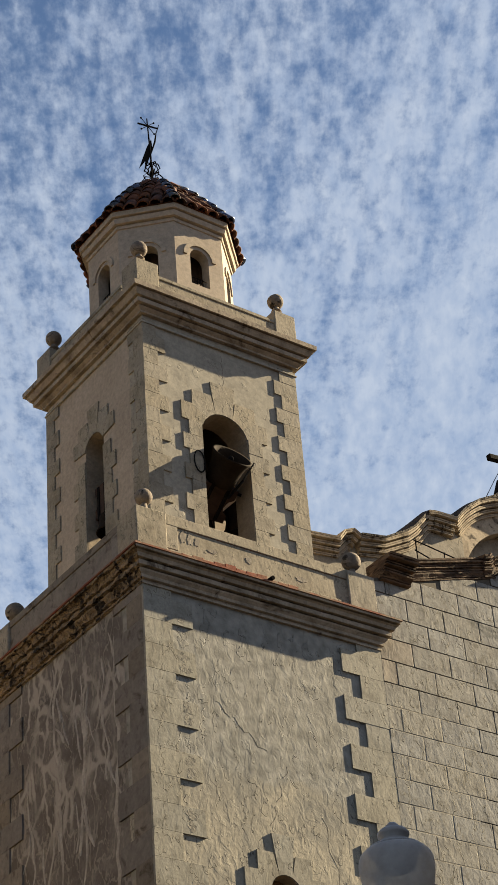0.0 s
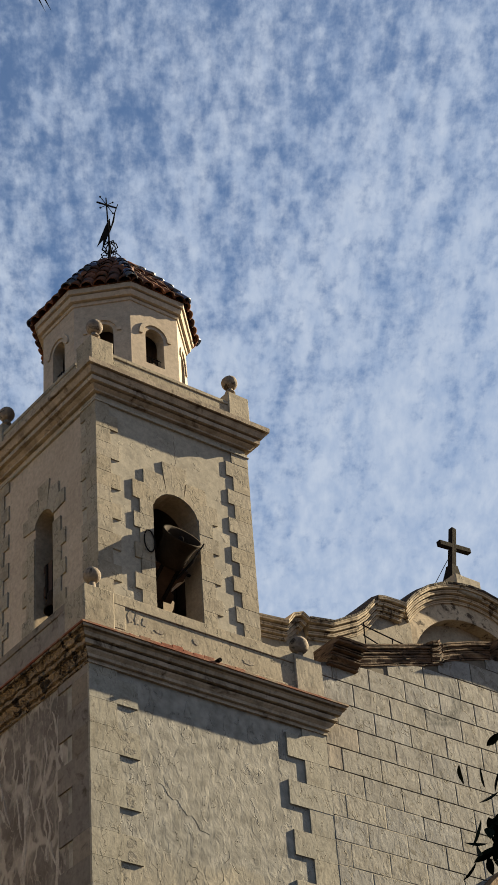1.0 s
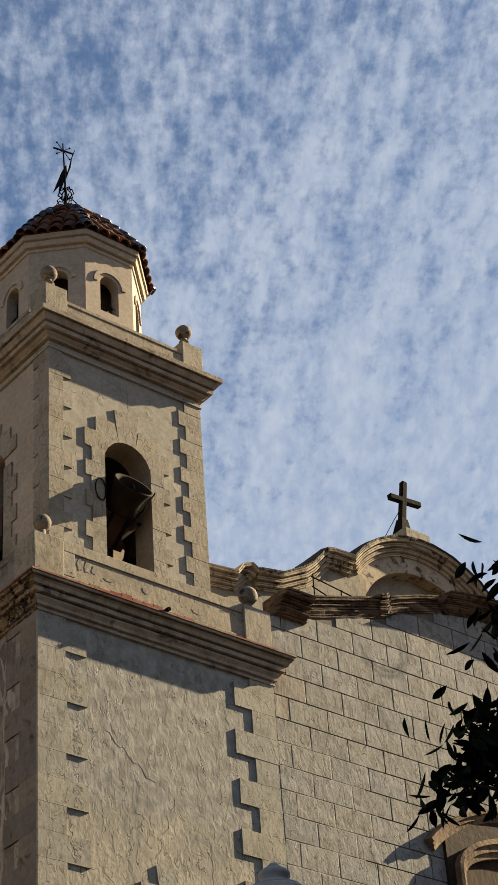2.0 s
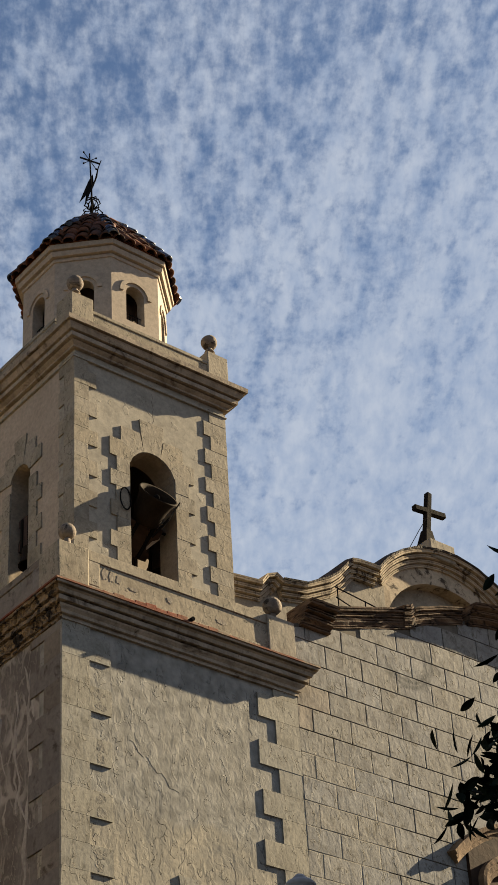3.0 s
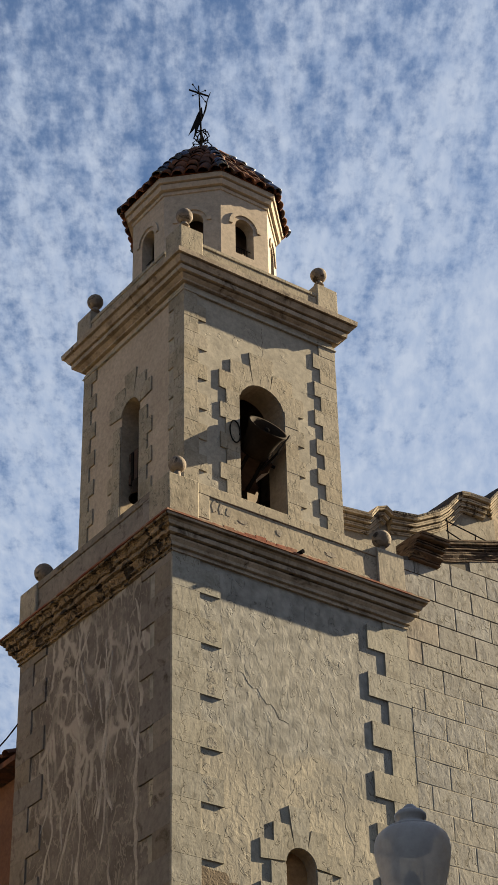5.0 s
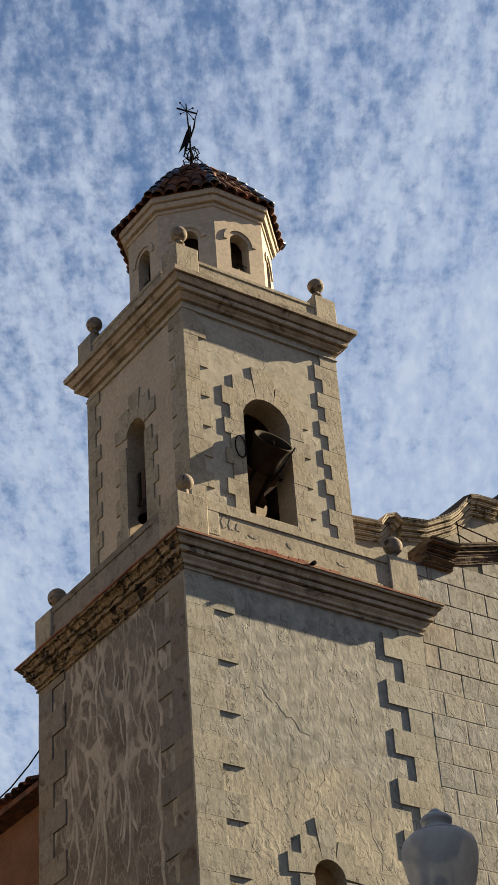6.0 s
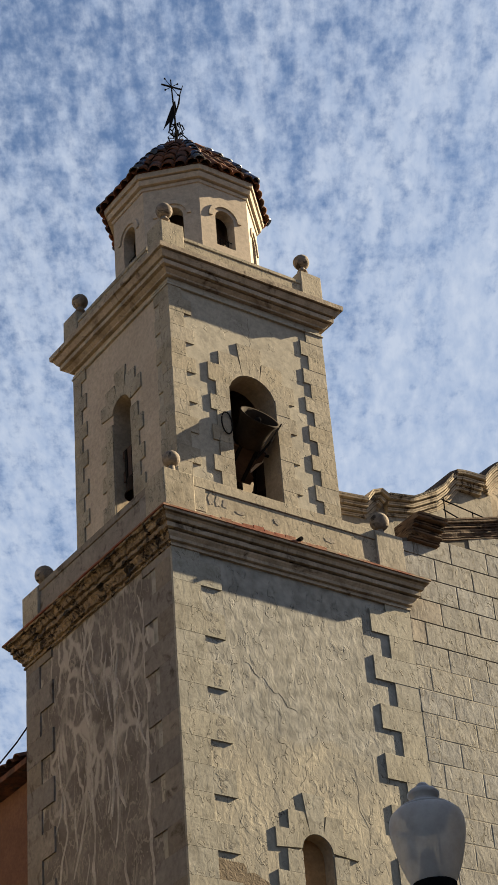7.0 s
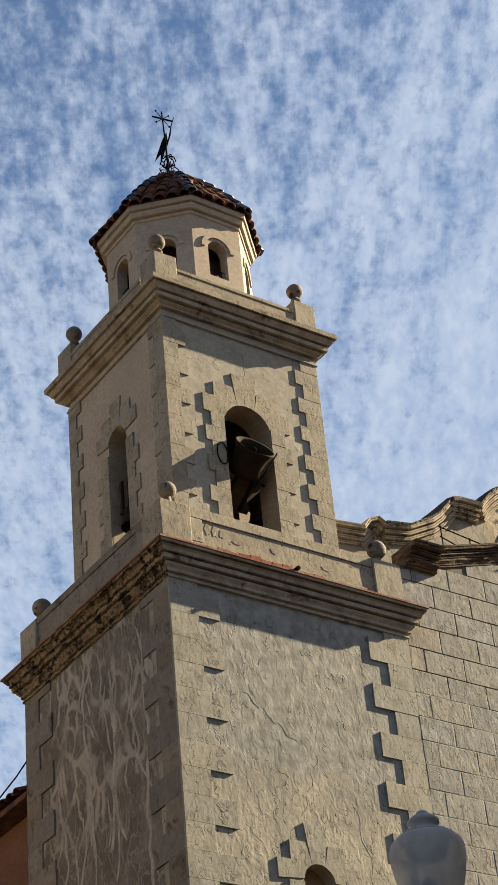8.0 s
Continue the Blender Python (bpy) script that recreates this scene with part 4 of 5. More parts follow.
def barrel_tile(length, r0, r1, thick=0.016, n=7):
    """A half-round tapered tile along +y, bulging to +z."""
    bm = bmesh.new()
    rows = []
    for y, r in ((0.0, r0), (length, r1)):
        rows.append([[bm.verts.new((-rr * math.cos(math.pi * i / n), y, rr * 0.8 * math.sin(math.pi * i / n))) for i in range(n + 1)] for rr in (r, r - thick)])
    (a, ai), (b, bi) = rows
    for i in range(n):
        bm.faces.new((a[i], a[i + 1], b[i + 1], b[i]))
        bm.faces.new((ai[i], ai[i + 1], bi[i + 1], bi[i]))
        bm.faces.new((a[i], a[i + 1], ai[i + 1], ai[i]))
    return mesh_of(bm, "tile", ROOF_TILE, True)


tile_mesh = barrel_tile(0.46, 0.125, 0.1, 0.026)
ridge_mesh = barrel_tile(0.36, 0.105, 0.085, 0.02)
ridge_mesh.materials[0] = RIDGE_TILE


def slope_frame(az, side, d, lift, slip=0.0):
    """Pose of a tile on the slope that faces azimuth az."""
    r, z = roof_at(d)
    r2, z2 = roof_at(min(d + 0.3, 2.12))
    out, tan = Vector((math.cos(az), math.sin(az), 0)), Vector((-math.sin(az), math.cos(az), 0))
    y = (out * (r2 - r) + Vector((0, 0, z2 - z))).normalized()
    x = y.cross(out * 1.0 + Vector((0, 0, 1))).normalized()
    x = tan if x.dot(tan) > 0 else -tan
    zax = x.cross(y)
    if zax.z < 0:
        x, zax = -x, -zax
    p = LC + out * r + Vector((0, 0, z)) + tan * side + zax * lift
    m = Matrix((x, y, zax)).transposed().to_4x4()
    m.translation = p
    return m


for f in range(8):
    az = f * math.pi / 4
    for c in range(-3, 4):
        side = c * 0.235
        for row in range(6):
            d = row * 0.355 - 0.05
            got = roof_at(max(d, 0) + 0.12)
            if got is None or abs(side) > got[0] * math.tan(math.pi / 8) + 0.03:
                continue
            ob = new("tile", tile_mesh)
            hang(ob, roof)
            m = slope_frame(az, side, max(d, 0.0), 0.012 + rng.uniform(0, 0.012))
            ob.matrix_basis = m @ pose(0, -0.04 if row == 0 else rng.uniform(-0.02, 0.02), 0, rng.uniform(-2, 2) - 2.5, 0, rng.uniform(-3, 3))
    az += math.pi / 8
    for row in range(6):
        d = row * 0.30
        got = roof_at(d)
        if got is None:
            continue
        ob = new("ridge_tile", ridge_mesh)
        hang(ob, roof)
        r, z = got
        r2, z2 = roof_at(min(d + 0.2, 2.12))
        k_ = 1 / math.cos(math.pi / 8)
        out = Vector((math.cos(az), math.sin(az), 0))
        tan = Vector((-math.sin(az), math.cos(az), 0))
        y = (out * (r2 - r) * k_ + Vector((0, 0, z2 - z))).normalized()
        x = -tan
        zax = x.cross(y)
        if zax.z < 0:
            x, zax = tan, -zax
        m = Matrix((x, y, zax)).transposed().to_4x4()
        m.translation = LC + out * r * k_ + Vector((0, 0, z)) + zax * 0.06
        ob.matrix_basis = m @ pose(0, -0.05, 0, -3 + rng.uniform(-2, 2), 0, rng.uniform(-3, 3))
part("roof_cap", lathe(bmesh.new(), [(0.22, 27.04), (0.2, 27.16), (0.1, 27.24), (0.03, 27.28)], LC.x, LC.y, 12), ROOF_TILE, roof)

# ---- church front beside the tower ----
FC = 10.3
church = base("church", (FC, 0.3, 0), "pale ashlar church front with a curved cornice", "church")


def cornice_foot(x):
    """Height of the wall under the curved cornice."""
    d = abs(x - FC)
    if d < 2.95:
        return 19.40 - d * d / 14
    return 18.72 - (d - 2.95) * 0.31


FX0, FX1 = 4.5, 16.1
core = bmesh.new()
cols = [FX0 + (FX1 - FX0) * i / 60 for i in range(61)]
va = [[core.verts.new((x, y, z)) for x in cols] for y in (0.016, 0.9) for z in (0.0,)]
vt = [[core.verts.new((x, y, cornice_foot(x) + 0.1)) for x in cols] for y in (0.016, 0.9)]
for i in range(60):
    core.faces.new((va[0][i], va[0][i + 1], vt[0][i + 1], vt[0][i]))
    core.faces.new((va[1][i], vt[1][i], vt[1][i + 1], va[1][i + 1]))
    core.faces.new((vt[0][i], vt[0][i + 1], vt[1][i + 1], vt[1][i]))
    core.faces.new((va[0][i], va[1][i], va[1][i + 1], va[0][i + 1]))
core.faces.new((va[0][0], vt[0][0], vt[1][0], va[1][0]))
core.faces.new((va[0][-1], va[1][-1], vt[1][-1], vt[0][-1]))
front_wall = part("wall", core, MORTAR, church)


def swept(profile, path, closed_ends=True, wear=0.008):
    """Sweep a (projection towards -y, rise) profile along (x, z) points of a wall at y = 0."""
    bm = bmesh.new()
    rings = []
    for i, (x, z) in enumerate(path):
        a, b = path[max(i - 1, 0)], path[min(i + 1, len(path) - 1)]
        n = Vector((-(b[1] - a[1]), b[0] - a[0])).normalized()
        rings.append([bm.verts.new((x + n.x * h, -o, z + n.y * h)) for o, h in profile])
    for a, b in zip(rings, rings[1:]):
        for i in range(len(profile)):
            j = (i + 1) % len(profile)
            bm.faces.new((a[i], a[j], b[j], b[i]))
    if closed_ends:
        bm.faces.new(rings[0])
        bm.faces.new(rings[-1])
    return rough_up(bm, wear, 5)


FPROF = grooved([(-0.3, 0.0), (0.03, 0.0), (0.05, 0.06), (0.12, 0.10), (0.13, 0.17), (0.09, 0.175), (0.09, 0.19), (0.20, 0.195), (0.21, 0.25), (0.16, 0.255), (0.16, 0.27), (0.30, 0.275), (0.33, 0.35), (0.1, 0.38), (-0.3, 0.38)], 0.05, 0.018)
left_run = [(x, cornice_foot(x)) for x in [5.2 + i * 0.0738 for i in range(30)]]
part("cornice", swept([(o * 0.42 if o > 0 else o, h) for o, h in FPROF], left_run), CORNICE_DARK, church, "blackened curved stone cornice")
for start_, count_, reach_ in ((7.36, 13, 0.45), (8.64, 47, 1.1)):
    mid_run = [(x, cornice_foot(x)) for x in [start_ + i * 0.098 for i in range(count_)]]
    part("cornice", swept([(o * reach_ if o > 0 else o, h * 0.86) for o, h in FPROF], mid_run), CORNICE_DARK, church, "blackened curved stone cornice")
part("cornice", swept([(o * 0.62 + 0.02 if o > 0 else o, h) for o, h in FPROF], [(7.06 + i * 0.1, cornice_foot(7.06 + i * 0.1) + 0.02) for i in range(4)]), CORNICE_DARK, church)
part("cornice", swept([(o + 0.05 if o > 0 else o, h * 1.05) for o, h in FPROF], [(4.66 + i * 0.122, 17.92) for i in range(6)]), CORNICE_DARK, church)
right_run = [(x, cornice_foot(x)) for x in [13.3 + i * 0.09 for i in range(30)]]
part("cornice", swept(FPROF, right_run), CORNICE_DARK, church, "blackened curved stone cornice")

# gable wall set back behind the cornice, with a scrolled outline
GY, GC = 1.8, 10.1
GR, GZ = 2.37, 19.66


def gable_line():
    out = [(4.2, 19.66), (5.27, 19.78), (5.41, 19.98), (5.61, 20.07), (5.77, 19.97), (6.33, 20.08), (6.9, 20.39), (7.12, 20.57), (7.36, 20.86), (7.51, 21.0), (7.65, 21.04), (8.1, 21.05)]
    for i in range(25):
        a = math.radians(144.5 - i * 109 / 24)
        out.append((GC + GR * math.cos(a), GZ + GR * math.sin(a)))
    return out + [(2 * GC - x, z) for x, z in reversed(out[:12])]


GL = gable_line()


def plate(pts, foot, y0, y1):
    """A wall slab under an (x, z) outline."""
    gb = bmesh.new()
    fa = [[gb.verts.new((x, y, z - 0.05)) for x, z in pts] for y in (y0, y1)]
    fb = [[gb.verts.new((x, y, foot)) for x, z in pts] for y in (y0, y1)]
    for i in range(len(pts) - 1):
        gb.faces.new((fa[0][i], fa[0][i + 1], fb[0][i + 1], fb[0][i]))
        gb.faces.new((fa[1][i], fb[1][i], fb[1][i + 1], fa[1][i + 1]))
        gb.faces.new((fa[0][i], fa[1][i], fa[1][i + 1], fa[0][i + 1]))
    gb.faces.new((fa[0][0], fb[0][0], fb[1][0], fa[1][0]))
    gb.faces.new((fa[0][-1], fa[1][-1], fb[1][-1], fb[0][-1]))
    return gb


gable = part("gable", plate(GL, 15.5, GY + 0.27, GY + 0.6), STONE, church, "scrolled limestone gable with a recessed arch")
part("gable_flank", plate(GL[:12] + [(8.45, 21.2)], 15.5, GY, GY + 0.268), STONE, gable)
part("gable_flank", plate([(11.75, 21.2)] + GL[-12:], 15.5, GY, GY + 0.268), STONE, gable)
ring_bm = bmesh.new()
sec = [math.radians(20 + 140 * i / 28) for i in range(29)]
vv = [[ring_bm.verts.new((GC + r * math.cos(a), y, GZ + r * math.sin(a))) for a in sec] for r, y in ((1.75, GY + 0.268), (1.75, GY + 0.001), (GR - 0.06, GY + 0.001), (GR - 0.06, GY + 0.268))]
for p_, q_ in zip(vv, vv[1:]):
    for i in range(28):
        ring_bm.faces.new((p_[i], p_[i + 1], q_[i + 1], q_[i]))
part("arch_band", ring_bm, GABLE, gable)
GPROF = grooved([(-0.5, -0.45), (0.04, -0.45), (0.05, -0.37), (0.02, -0.365), (0.02, -0.345), (0.10, -0.34), (0.11, -0.25), (0.05, -0.245), (0.05, -0.22), (0.16, -0.215), (0.17, -0.12), (0.11, -0.115), (0.11, -0.09), (0.23, -0.085), (0.25, 0.02), (-0.5, 0.06)], 0.014, 0.016)


GPROF = [(o, 0.06 + (h - 0.06) * 0.66) for o, h in GPROF]


def gable_run(pts, extra=0.0):
    bm = swept([(o + extra if o > 0 else o, h) for o, h in GPROF], pts)
    part("gable_moulding", moved(bm, Matrix.Translation((0, GY, 0))), GABLE, gable)


gable_run(GL[:5])
gable_run(GL[4:10])
gable_run([(GL[9][0] - 0.05, GL[9][1]), GL[10], (GL[11][0] + 0.05, GL[11][1])], 0.05)
gable_run(GL[12:37])
gable_run(GL[-12:])
for run_ in (GL[4:12], GL[12:37]):
    cap_ = swept([(-0.5, 0.062), (0.26, 0.022), (0.275, 0.06), (0.1, 0.10), (-0.5, 0.11)], run_, wear=0.02)
    part("gable_cap", moved(cap_, Matrix.Translation((0, GY, 0))), LEDGE_STONE, gable, "black-crusted capping stones")
part("cross_pedestal", boxed(GC - 0.45, GY - 0.2, 21.9, GC + 0.22, GY + 0.4, 22.33, bevel=0.02), STONE, gable)
cross = base("stone_cross", (9.86, GY + 0.1, 22.3), "dark weathered stone cross on a tapered foot", "cross")


def square_bar(p, q, h0, h1):
    p, q = Vector(p), Vector(q)
    bm = bmesh.new()
    d = (q - p).normalized()
    u = Vector((0, 1, 0))
    w = d.cross(u).normalized()
    lo = [bm.verts.new(p + (u * a + w * b) * h0) for a, b in ((-1, -1), (1, -1), (1, 1), (-1, 1))]
    hi = [bm.verts.new(q + (u * a + w * b) * h1) for a, b in ((-1, -1), (1, -1), (1, 1), (-1, 1))]
    for i in range(4):
        bm.faces.new((lo[i], lo[(i + 1) % 4], hi[(i + 1) % 4], hi[i]))
    bm.faces.new(lo)
    bm.faces.new(hi)
    bmesh.ops.bevel(bm, geom=list(bm.edges), offset=0.012, segments=1, affect="EDGES")
    return bm


CY = GY + 0.1
part("foot", square_bar((9.84, CY, 22.2), (9.9, CY, 22.72), 0.17, 0.085), DARK_STONE, cross)
part("shaft", square_bar((9.89, CY, 22.65), (10.07, CY, 23.68), 0.066, 0.06), DARK_STONE, cross)
part("crossbar", square_bar((9.61, CY - 0.004, 23.175), (10.45, CY - 0.004, 23.255), 0.06, 0.06), DARK_STONE, cross)
tagged(part("lightning_wire", tube(bmesh.new(), [(9.62, GY - 0.2, 22.75), (9.35, GY - 0.22, 22.35), (9.02, GY - 0.2, 21.8)], 0.008, 5), IRON), "thin dark wire running from the cross to the gable", "wire")

# ---- iron cross and weather vane on the lantern ----
vane = base("weather_vane", (LC.x, LC.y, 27.3), "black wrought-iron cross with a pennant vane and scrolled foot", "weather vane")
VX, VY, VZ = LC.x - 0.06, LC.y, 27.22
part("rod", tube(bmesh.new(), [(VX, VY, VZ), (VX - 0.02, VY, VZ + 0.9), (VX - 0.06, VY, VZ + 1.75)], [0.022, 0.018, 0.012]), IRON, vane)
part("arm", tube(bmesh.new(), [(VX - 0.28, VY, VZ + 1.52), (VX + 0.18, VY, VZ + 1.6)], 0.018), IRON, vane)
for ang in (45, 135, 225, 315):
    bm = tube(bmesh.new(), [(VX - 0.05, VY, VZ + 1.56), (VX - 0.05 + 0.2 * math.cos(ang * D), VY, VZ + 1.56 + 0.2 * math.sin(ang * D))], 0.008, 5)
    bmesh.ops.create_icosphere(bm, subdivisions=1, radius=0.022, matrix=Matrix.Translation((VX - 0.05 + 0.21 * math.cos(ang * D), VY, VZ + 1.56 + 0.21 * math.sin(ang * D))))
    part("ray", bm, IRON, vane)
pen = bmesh.new()
outline = [(0.03, 1.22), (0.05, 0.92), (-0.03, 0.7), (-0.14, 0.3), (-0.11, 0.6), (-0.25, 0.36), (-0.15, 0.7), (-0.06, 1.0)]
p0 = [pen.verts.new((VX - 0.02 + x, VY - 0.008 - x * 0.2, VZ + z)) for x, z in outline]
p1 = [pen.verts.new((VX - 0.02 + x, VY + 0.008 - x * 0.2, VZ + z)) for x, z in outline]
pen.faces.new(p0)
pen.faces.new(p1)
for i in range(len(p0)):
    pen.faces.new((p0[i], p0[(i + 1) % len(p0)], p1[(i + 1) % len(p0)], p1[i]))
part("pennant", pen, IRON, vane)
part("pointer", tube(bmesh.new(), [(VX, VY, VZ + 0.85), (VX + 0.1, VY, VZ + 1.2), (VX + 0.14, VY, VZ + 1.45), (VX + 0.22, VY, VZ + 1.72)], [0.012, 0.02, 0.012, 0.008]), IRON, vane)
for k in range(8):
    a = k * math.pi / 4
    pts = [(VX + r * 1.2 * math.cos(a), VY + r * 1.2 * math.sin(a), VZ + z) for r, z in ((0.03, 0.02), (0.13, 0.05), (0.17, 0.17), (0.11, 0.27), (0.05, 0.24), (0.07, 0.36), (0.13, 0.42), (0.1, 0.54), (0.02, 0.58))]
    part("scroll", tube(bmesh.new(), pts, 0.013, 5), IRON, vane)


# ---- bells ----
def bell_set(cx, cy, z, r, turn, swing, label):
    """A bell under a heavy wooden yoke. turn: 0 has the axle along x."""
    top = base("bell", (cx, cy, z), label, "bell", "bells of the tower")
    m = Matrix.Translation((cx, cy, z)) @ Matrix.Rotation(turn, 4, "Z") @ Matrix.Rotation(radians(swing), 4, "X")
    prof = [(0.35, -0.02), (0.62, -0.05), (0.72, -0.16), (0.75, -0.5), (0.79, -0.9), (0.86, -1.25), (1.0, -1.52), (1.0, -1.6), (0.92, -1.58), (0.8, -1.25), (0.7, -0.85), (0.62, -0.3), (0.0, -0.2)]
    part("body", moved(lathe(bmesh.new(), [(max(a, 0.001) * r, b * r) for a, b in prof], 0, 0, 28, False), m), BRONZE, top, smooth=True)
    clap = tube(bmesh.new(), [(0, 0, -0.25 * r), (0, 0, -1.35 * r)], 0.018)
    bmesh.ops.create_icosphere(clap, subdivisions=2, radius=0.055, matrix=Matrix.Translation((0, 0, -1.4 * r)))
    part("clapper", moved(clap, m), IRON, top)
    y = bmesh.new()
    prof_y = [(-0.98, -0.03), (0.98, -0.03), (0.98, 0.14), (0.72, 0.2), (0.6, 0.32), (0.7, 0.4), (0.95, 0.44), (0.95, 0.58), (-0.95, 0.58), (-0.95, 0.44), (-0.7, 0.4), (-0.6, 0.32), (-0.72, 0.2), (-0.98, 0.14)]
    ya = [y.verts.new((a * r, -0.13, b)) for a, b in prof_y]
    yb = [y.verts.new((a * r, 0.13, b)) for a, b in prof_y]
    y.faces.new(ya)
    y.faces.new(yb)
    for i in range(len(ya)):
        y.faces.new((ya[i], ya[(i + 1) % len(ya)], yb[(i + 1) % len(yb)], yb[i]))
    yoke = part("yoke", moved(y, m), WOOD, top, "heavy dark wooden headstock")
    for s in (-0.45, 0.45):
        b = bmesh.new()
        box(b, s * r - 0.03, -0.15, -0.1, s * r + 0.03, 0.15, 0.55)
        part("strap", moved(b, m), IRON, yoke)
    part("axle", moved(tube(bmesh.new(), [(-1.6 * r, 0, 0.05), (1.6 * r, 0, 0.05)], 0.025), m), IRON, top)
    return top


big_bell = bell_set(2.2, 0.93, 19.56, 0.355, 0.0, -124, "bronze bell swung mouth outward under its dark wooden yoke")
bell_set(0.92, 2.29, 19.35, 0.23, math.pi / 2, 0, "small bronze bell under a wooden yoke in a side opening")
bell_set(3.58, 2.25, 19.75, 0.36, math.pi / 2, 0, "bronze bell with a broad yoke filling the far opening")
hoop = bmesh.new()
tube(hoop, [(1.635 + 0.115 * math.cos(a * D), 0.612 + 0.015 * math.cos(a * D), 19.66 + 0.21 * math.sin(a * D)) for a in range(0, 361, 12)], 0.013, 6)
tube(hoop, [(1.74, 0.625, 19.66), (1.85, 0.75, 19.6)], 0.016, 6)
tagged(part("iron_hoop", hoop, IRON), "thin black iron hoop fixed beside the belfry opening", "bracket")
tagged(part("lever", tube(bmesh.new(), [(2.36, 0.9, 19.32), (2.5, 0.62, 19.56), (2.74, 0.6, 19.98)], [0.022, 0.02, 0.014], 6), IRON), "black iron bell lever leaning in the opening", "lever")

# drain spout in the parapet, with its rust-red smear of tile
spout = tagged(part("drain_spout", tube(bmesh.new(), [(2.2, 0.1, 17.13), (2.2, -0.34, 17.1)], 0.035, 10), IRON), "short black drain pipe poking out over the cornice", "drain pipe")

# ---- portal below the church front ----
portal = base("portal", (FC, 0, 0), "arched stone portal top with a projecting segmental pediment", "portal")
PP = [(-0.1, -0.06), (0.07, -0.06), (0.09, 0.0), (0.12, 0.01), (0.13, 0.07), (0.175, 0.08), (0.185, 0.15), (-0.1, 0.2)]


def basket(a, b, spring, dx):
    return spring + b * math.sqrt(max(0.0, 1 - (dx / a) ** 2))


arc = [(FC + 2.7 * math.sin(a * D) / math.sin(60 * D), 14.47 + 1.0 * (math.cos(a * D) - math.cos(60 * D)) / (1 - math.cos(60 * D))) for a in range(-60, 61, 4)]
part("pediment", swept(PP, arc, wear=0.006), PORTAL_TRIM, portal, "thin curved pediment moulding")
tym = bmesh.new()
tx = [-2.4, -2.06] + [-2.05 + 4.1 * i / 24 for i in range(25)] + [2.06, 2.4]
grid_ = []
for dx in tx:
    near = min(arc, key=lambda p: abs(p[0] - FC - dx))
    foot_ = 8.0 if abs(dx) > 2.055 else basket(2.05, 0.6, 14.1, dx)
    grid_.append([tym.verts.new((FC + dx, y, z)) for y, z in ((-0.07, foot_), (-0.07, near[1] - 0.02), (0.02, near[1] - 0.02), (0.02, foot_))])
for p_, q_ in zip(grid_, grid_[1:]):
    for i in range(4):
        tym.faces.new((p_[i], p_[(i + 1) % 4], q_[(i + 1) % 4], q_[i]))
tym.faces.new(grid_[0])
tym.faces.new(grid_[-1])
part("tympanum", tym, PORTAL, portal, "dark red-brown stone field")
band = bmesh.new()
vb = []
for a_, b_, spring_, y in ((2.25, 0.85, 14.2, -0.068), (2.25, 0.85, 14.2, -0.2), (2.19, 0.78, 14.17, -0.21), (2.17, 0.76, 14.165, -0.165), (2.12, 0.69, 14.13, -0.16), (2.10, 0.67, 14.125, -0.12), (2.05, 0.6, 14.1, -0.11), (2.05, 0.6, 14.1, 0.0)):
    line = [(-a_, 8.0)] + [(-a_ * math.cos(math.pi * i / 36), spring_ + b_ * math.sin(math.pi * i / 36)) for i in range(37)] + [(a_, 8.0)]
    vb.append([band.verts.new((FC + x, y, z)) for x, z in line])
for p_, q_ in zip(vb, vb[1:]):
    for i in range(38):
        band.faces.new((p_[i], p_[i + 1], q_[i + 1], q_[i]))
part("archivolt", band, PORTAL_TRIM, portal, "warm cream moulded arch")
# shallow panel; its dark colour replaces the shade of a recess
part("door_panel", boxed(FC - 2.04, -0.03, 8.0, FC + 2.04, -0.012, 14.68), PORTAL_PANEL, portal, "orange-brown panel darkened as a shaded deep recess")

# ---- lamp ----
LX, LY = -8.09, -14.26
lamp = base("street_lamp", (LX, LY, 0), "black street lamp post with a grey acorn globe", "street lamp")
part("post", lathe(bmesh.new(), [(0.16, 0), (0.16, 0.12), (0.1, 0.2), (0.085, 0.9), (0.06, 1.0), (0.05, 4.4), (0.07, 4.45), (0.05, 4.5), (0.05, 4.68)], LX, LY, 18), IRON, lamp, smooth=True)
part("collar", lathe(bmesh.new(), [(0.05, 4.66), (0.06, 4.70), (0.085, 4.73), (0.085, 4.79), (0.108, 4.81), (0.108, 4.905), (0.10, 4.915)], LX, LY, 22), IRON, lamp)
part("globe", lathe(bmesh.new(), [(r * 0.184, 4.905 + h * 0.375) for r, h in ((0.56, 0.0), (0.66, 0.1), (0.80, 0.28), (0.91, 0.48), (0.985, 0.68), (1.0, 0.78), (0.985, 0.86), (0.93, 0.93), (0.82, 0.985), (0.7, 1.0))], LX, LY, 36, False), GLOBE, lamp, "cloudy grey globe", smooth=True)
part("cap", lathe(bmesh.new(), [(0.13, 5.272), (0.137, 5.282), (0.13, 5.292), (0.1, 5.305), (0.072, 5.32), (0.064, 5.335), (0.078, 5.352), (0.078, 5.368), (0.062, 5.385), (0.04, 5.39), (0.034, 5.405), (0.02, 5.42)], LX, LY, 26), GLASS, lamp, "grey moulded cap with a knob", smooth=True)
part("bulb_holder", lathe(bmesh.new(), [(0.055, 4.91), (0.055, 4.96), (0.035, 4.99), (0.045, 5.02), (0.03, 5.06), (0.012, 5.08)], LX - 0.02, LY, 14), FITTING, lamp)
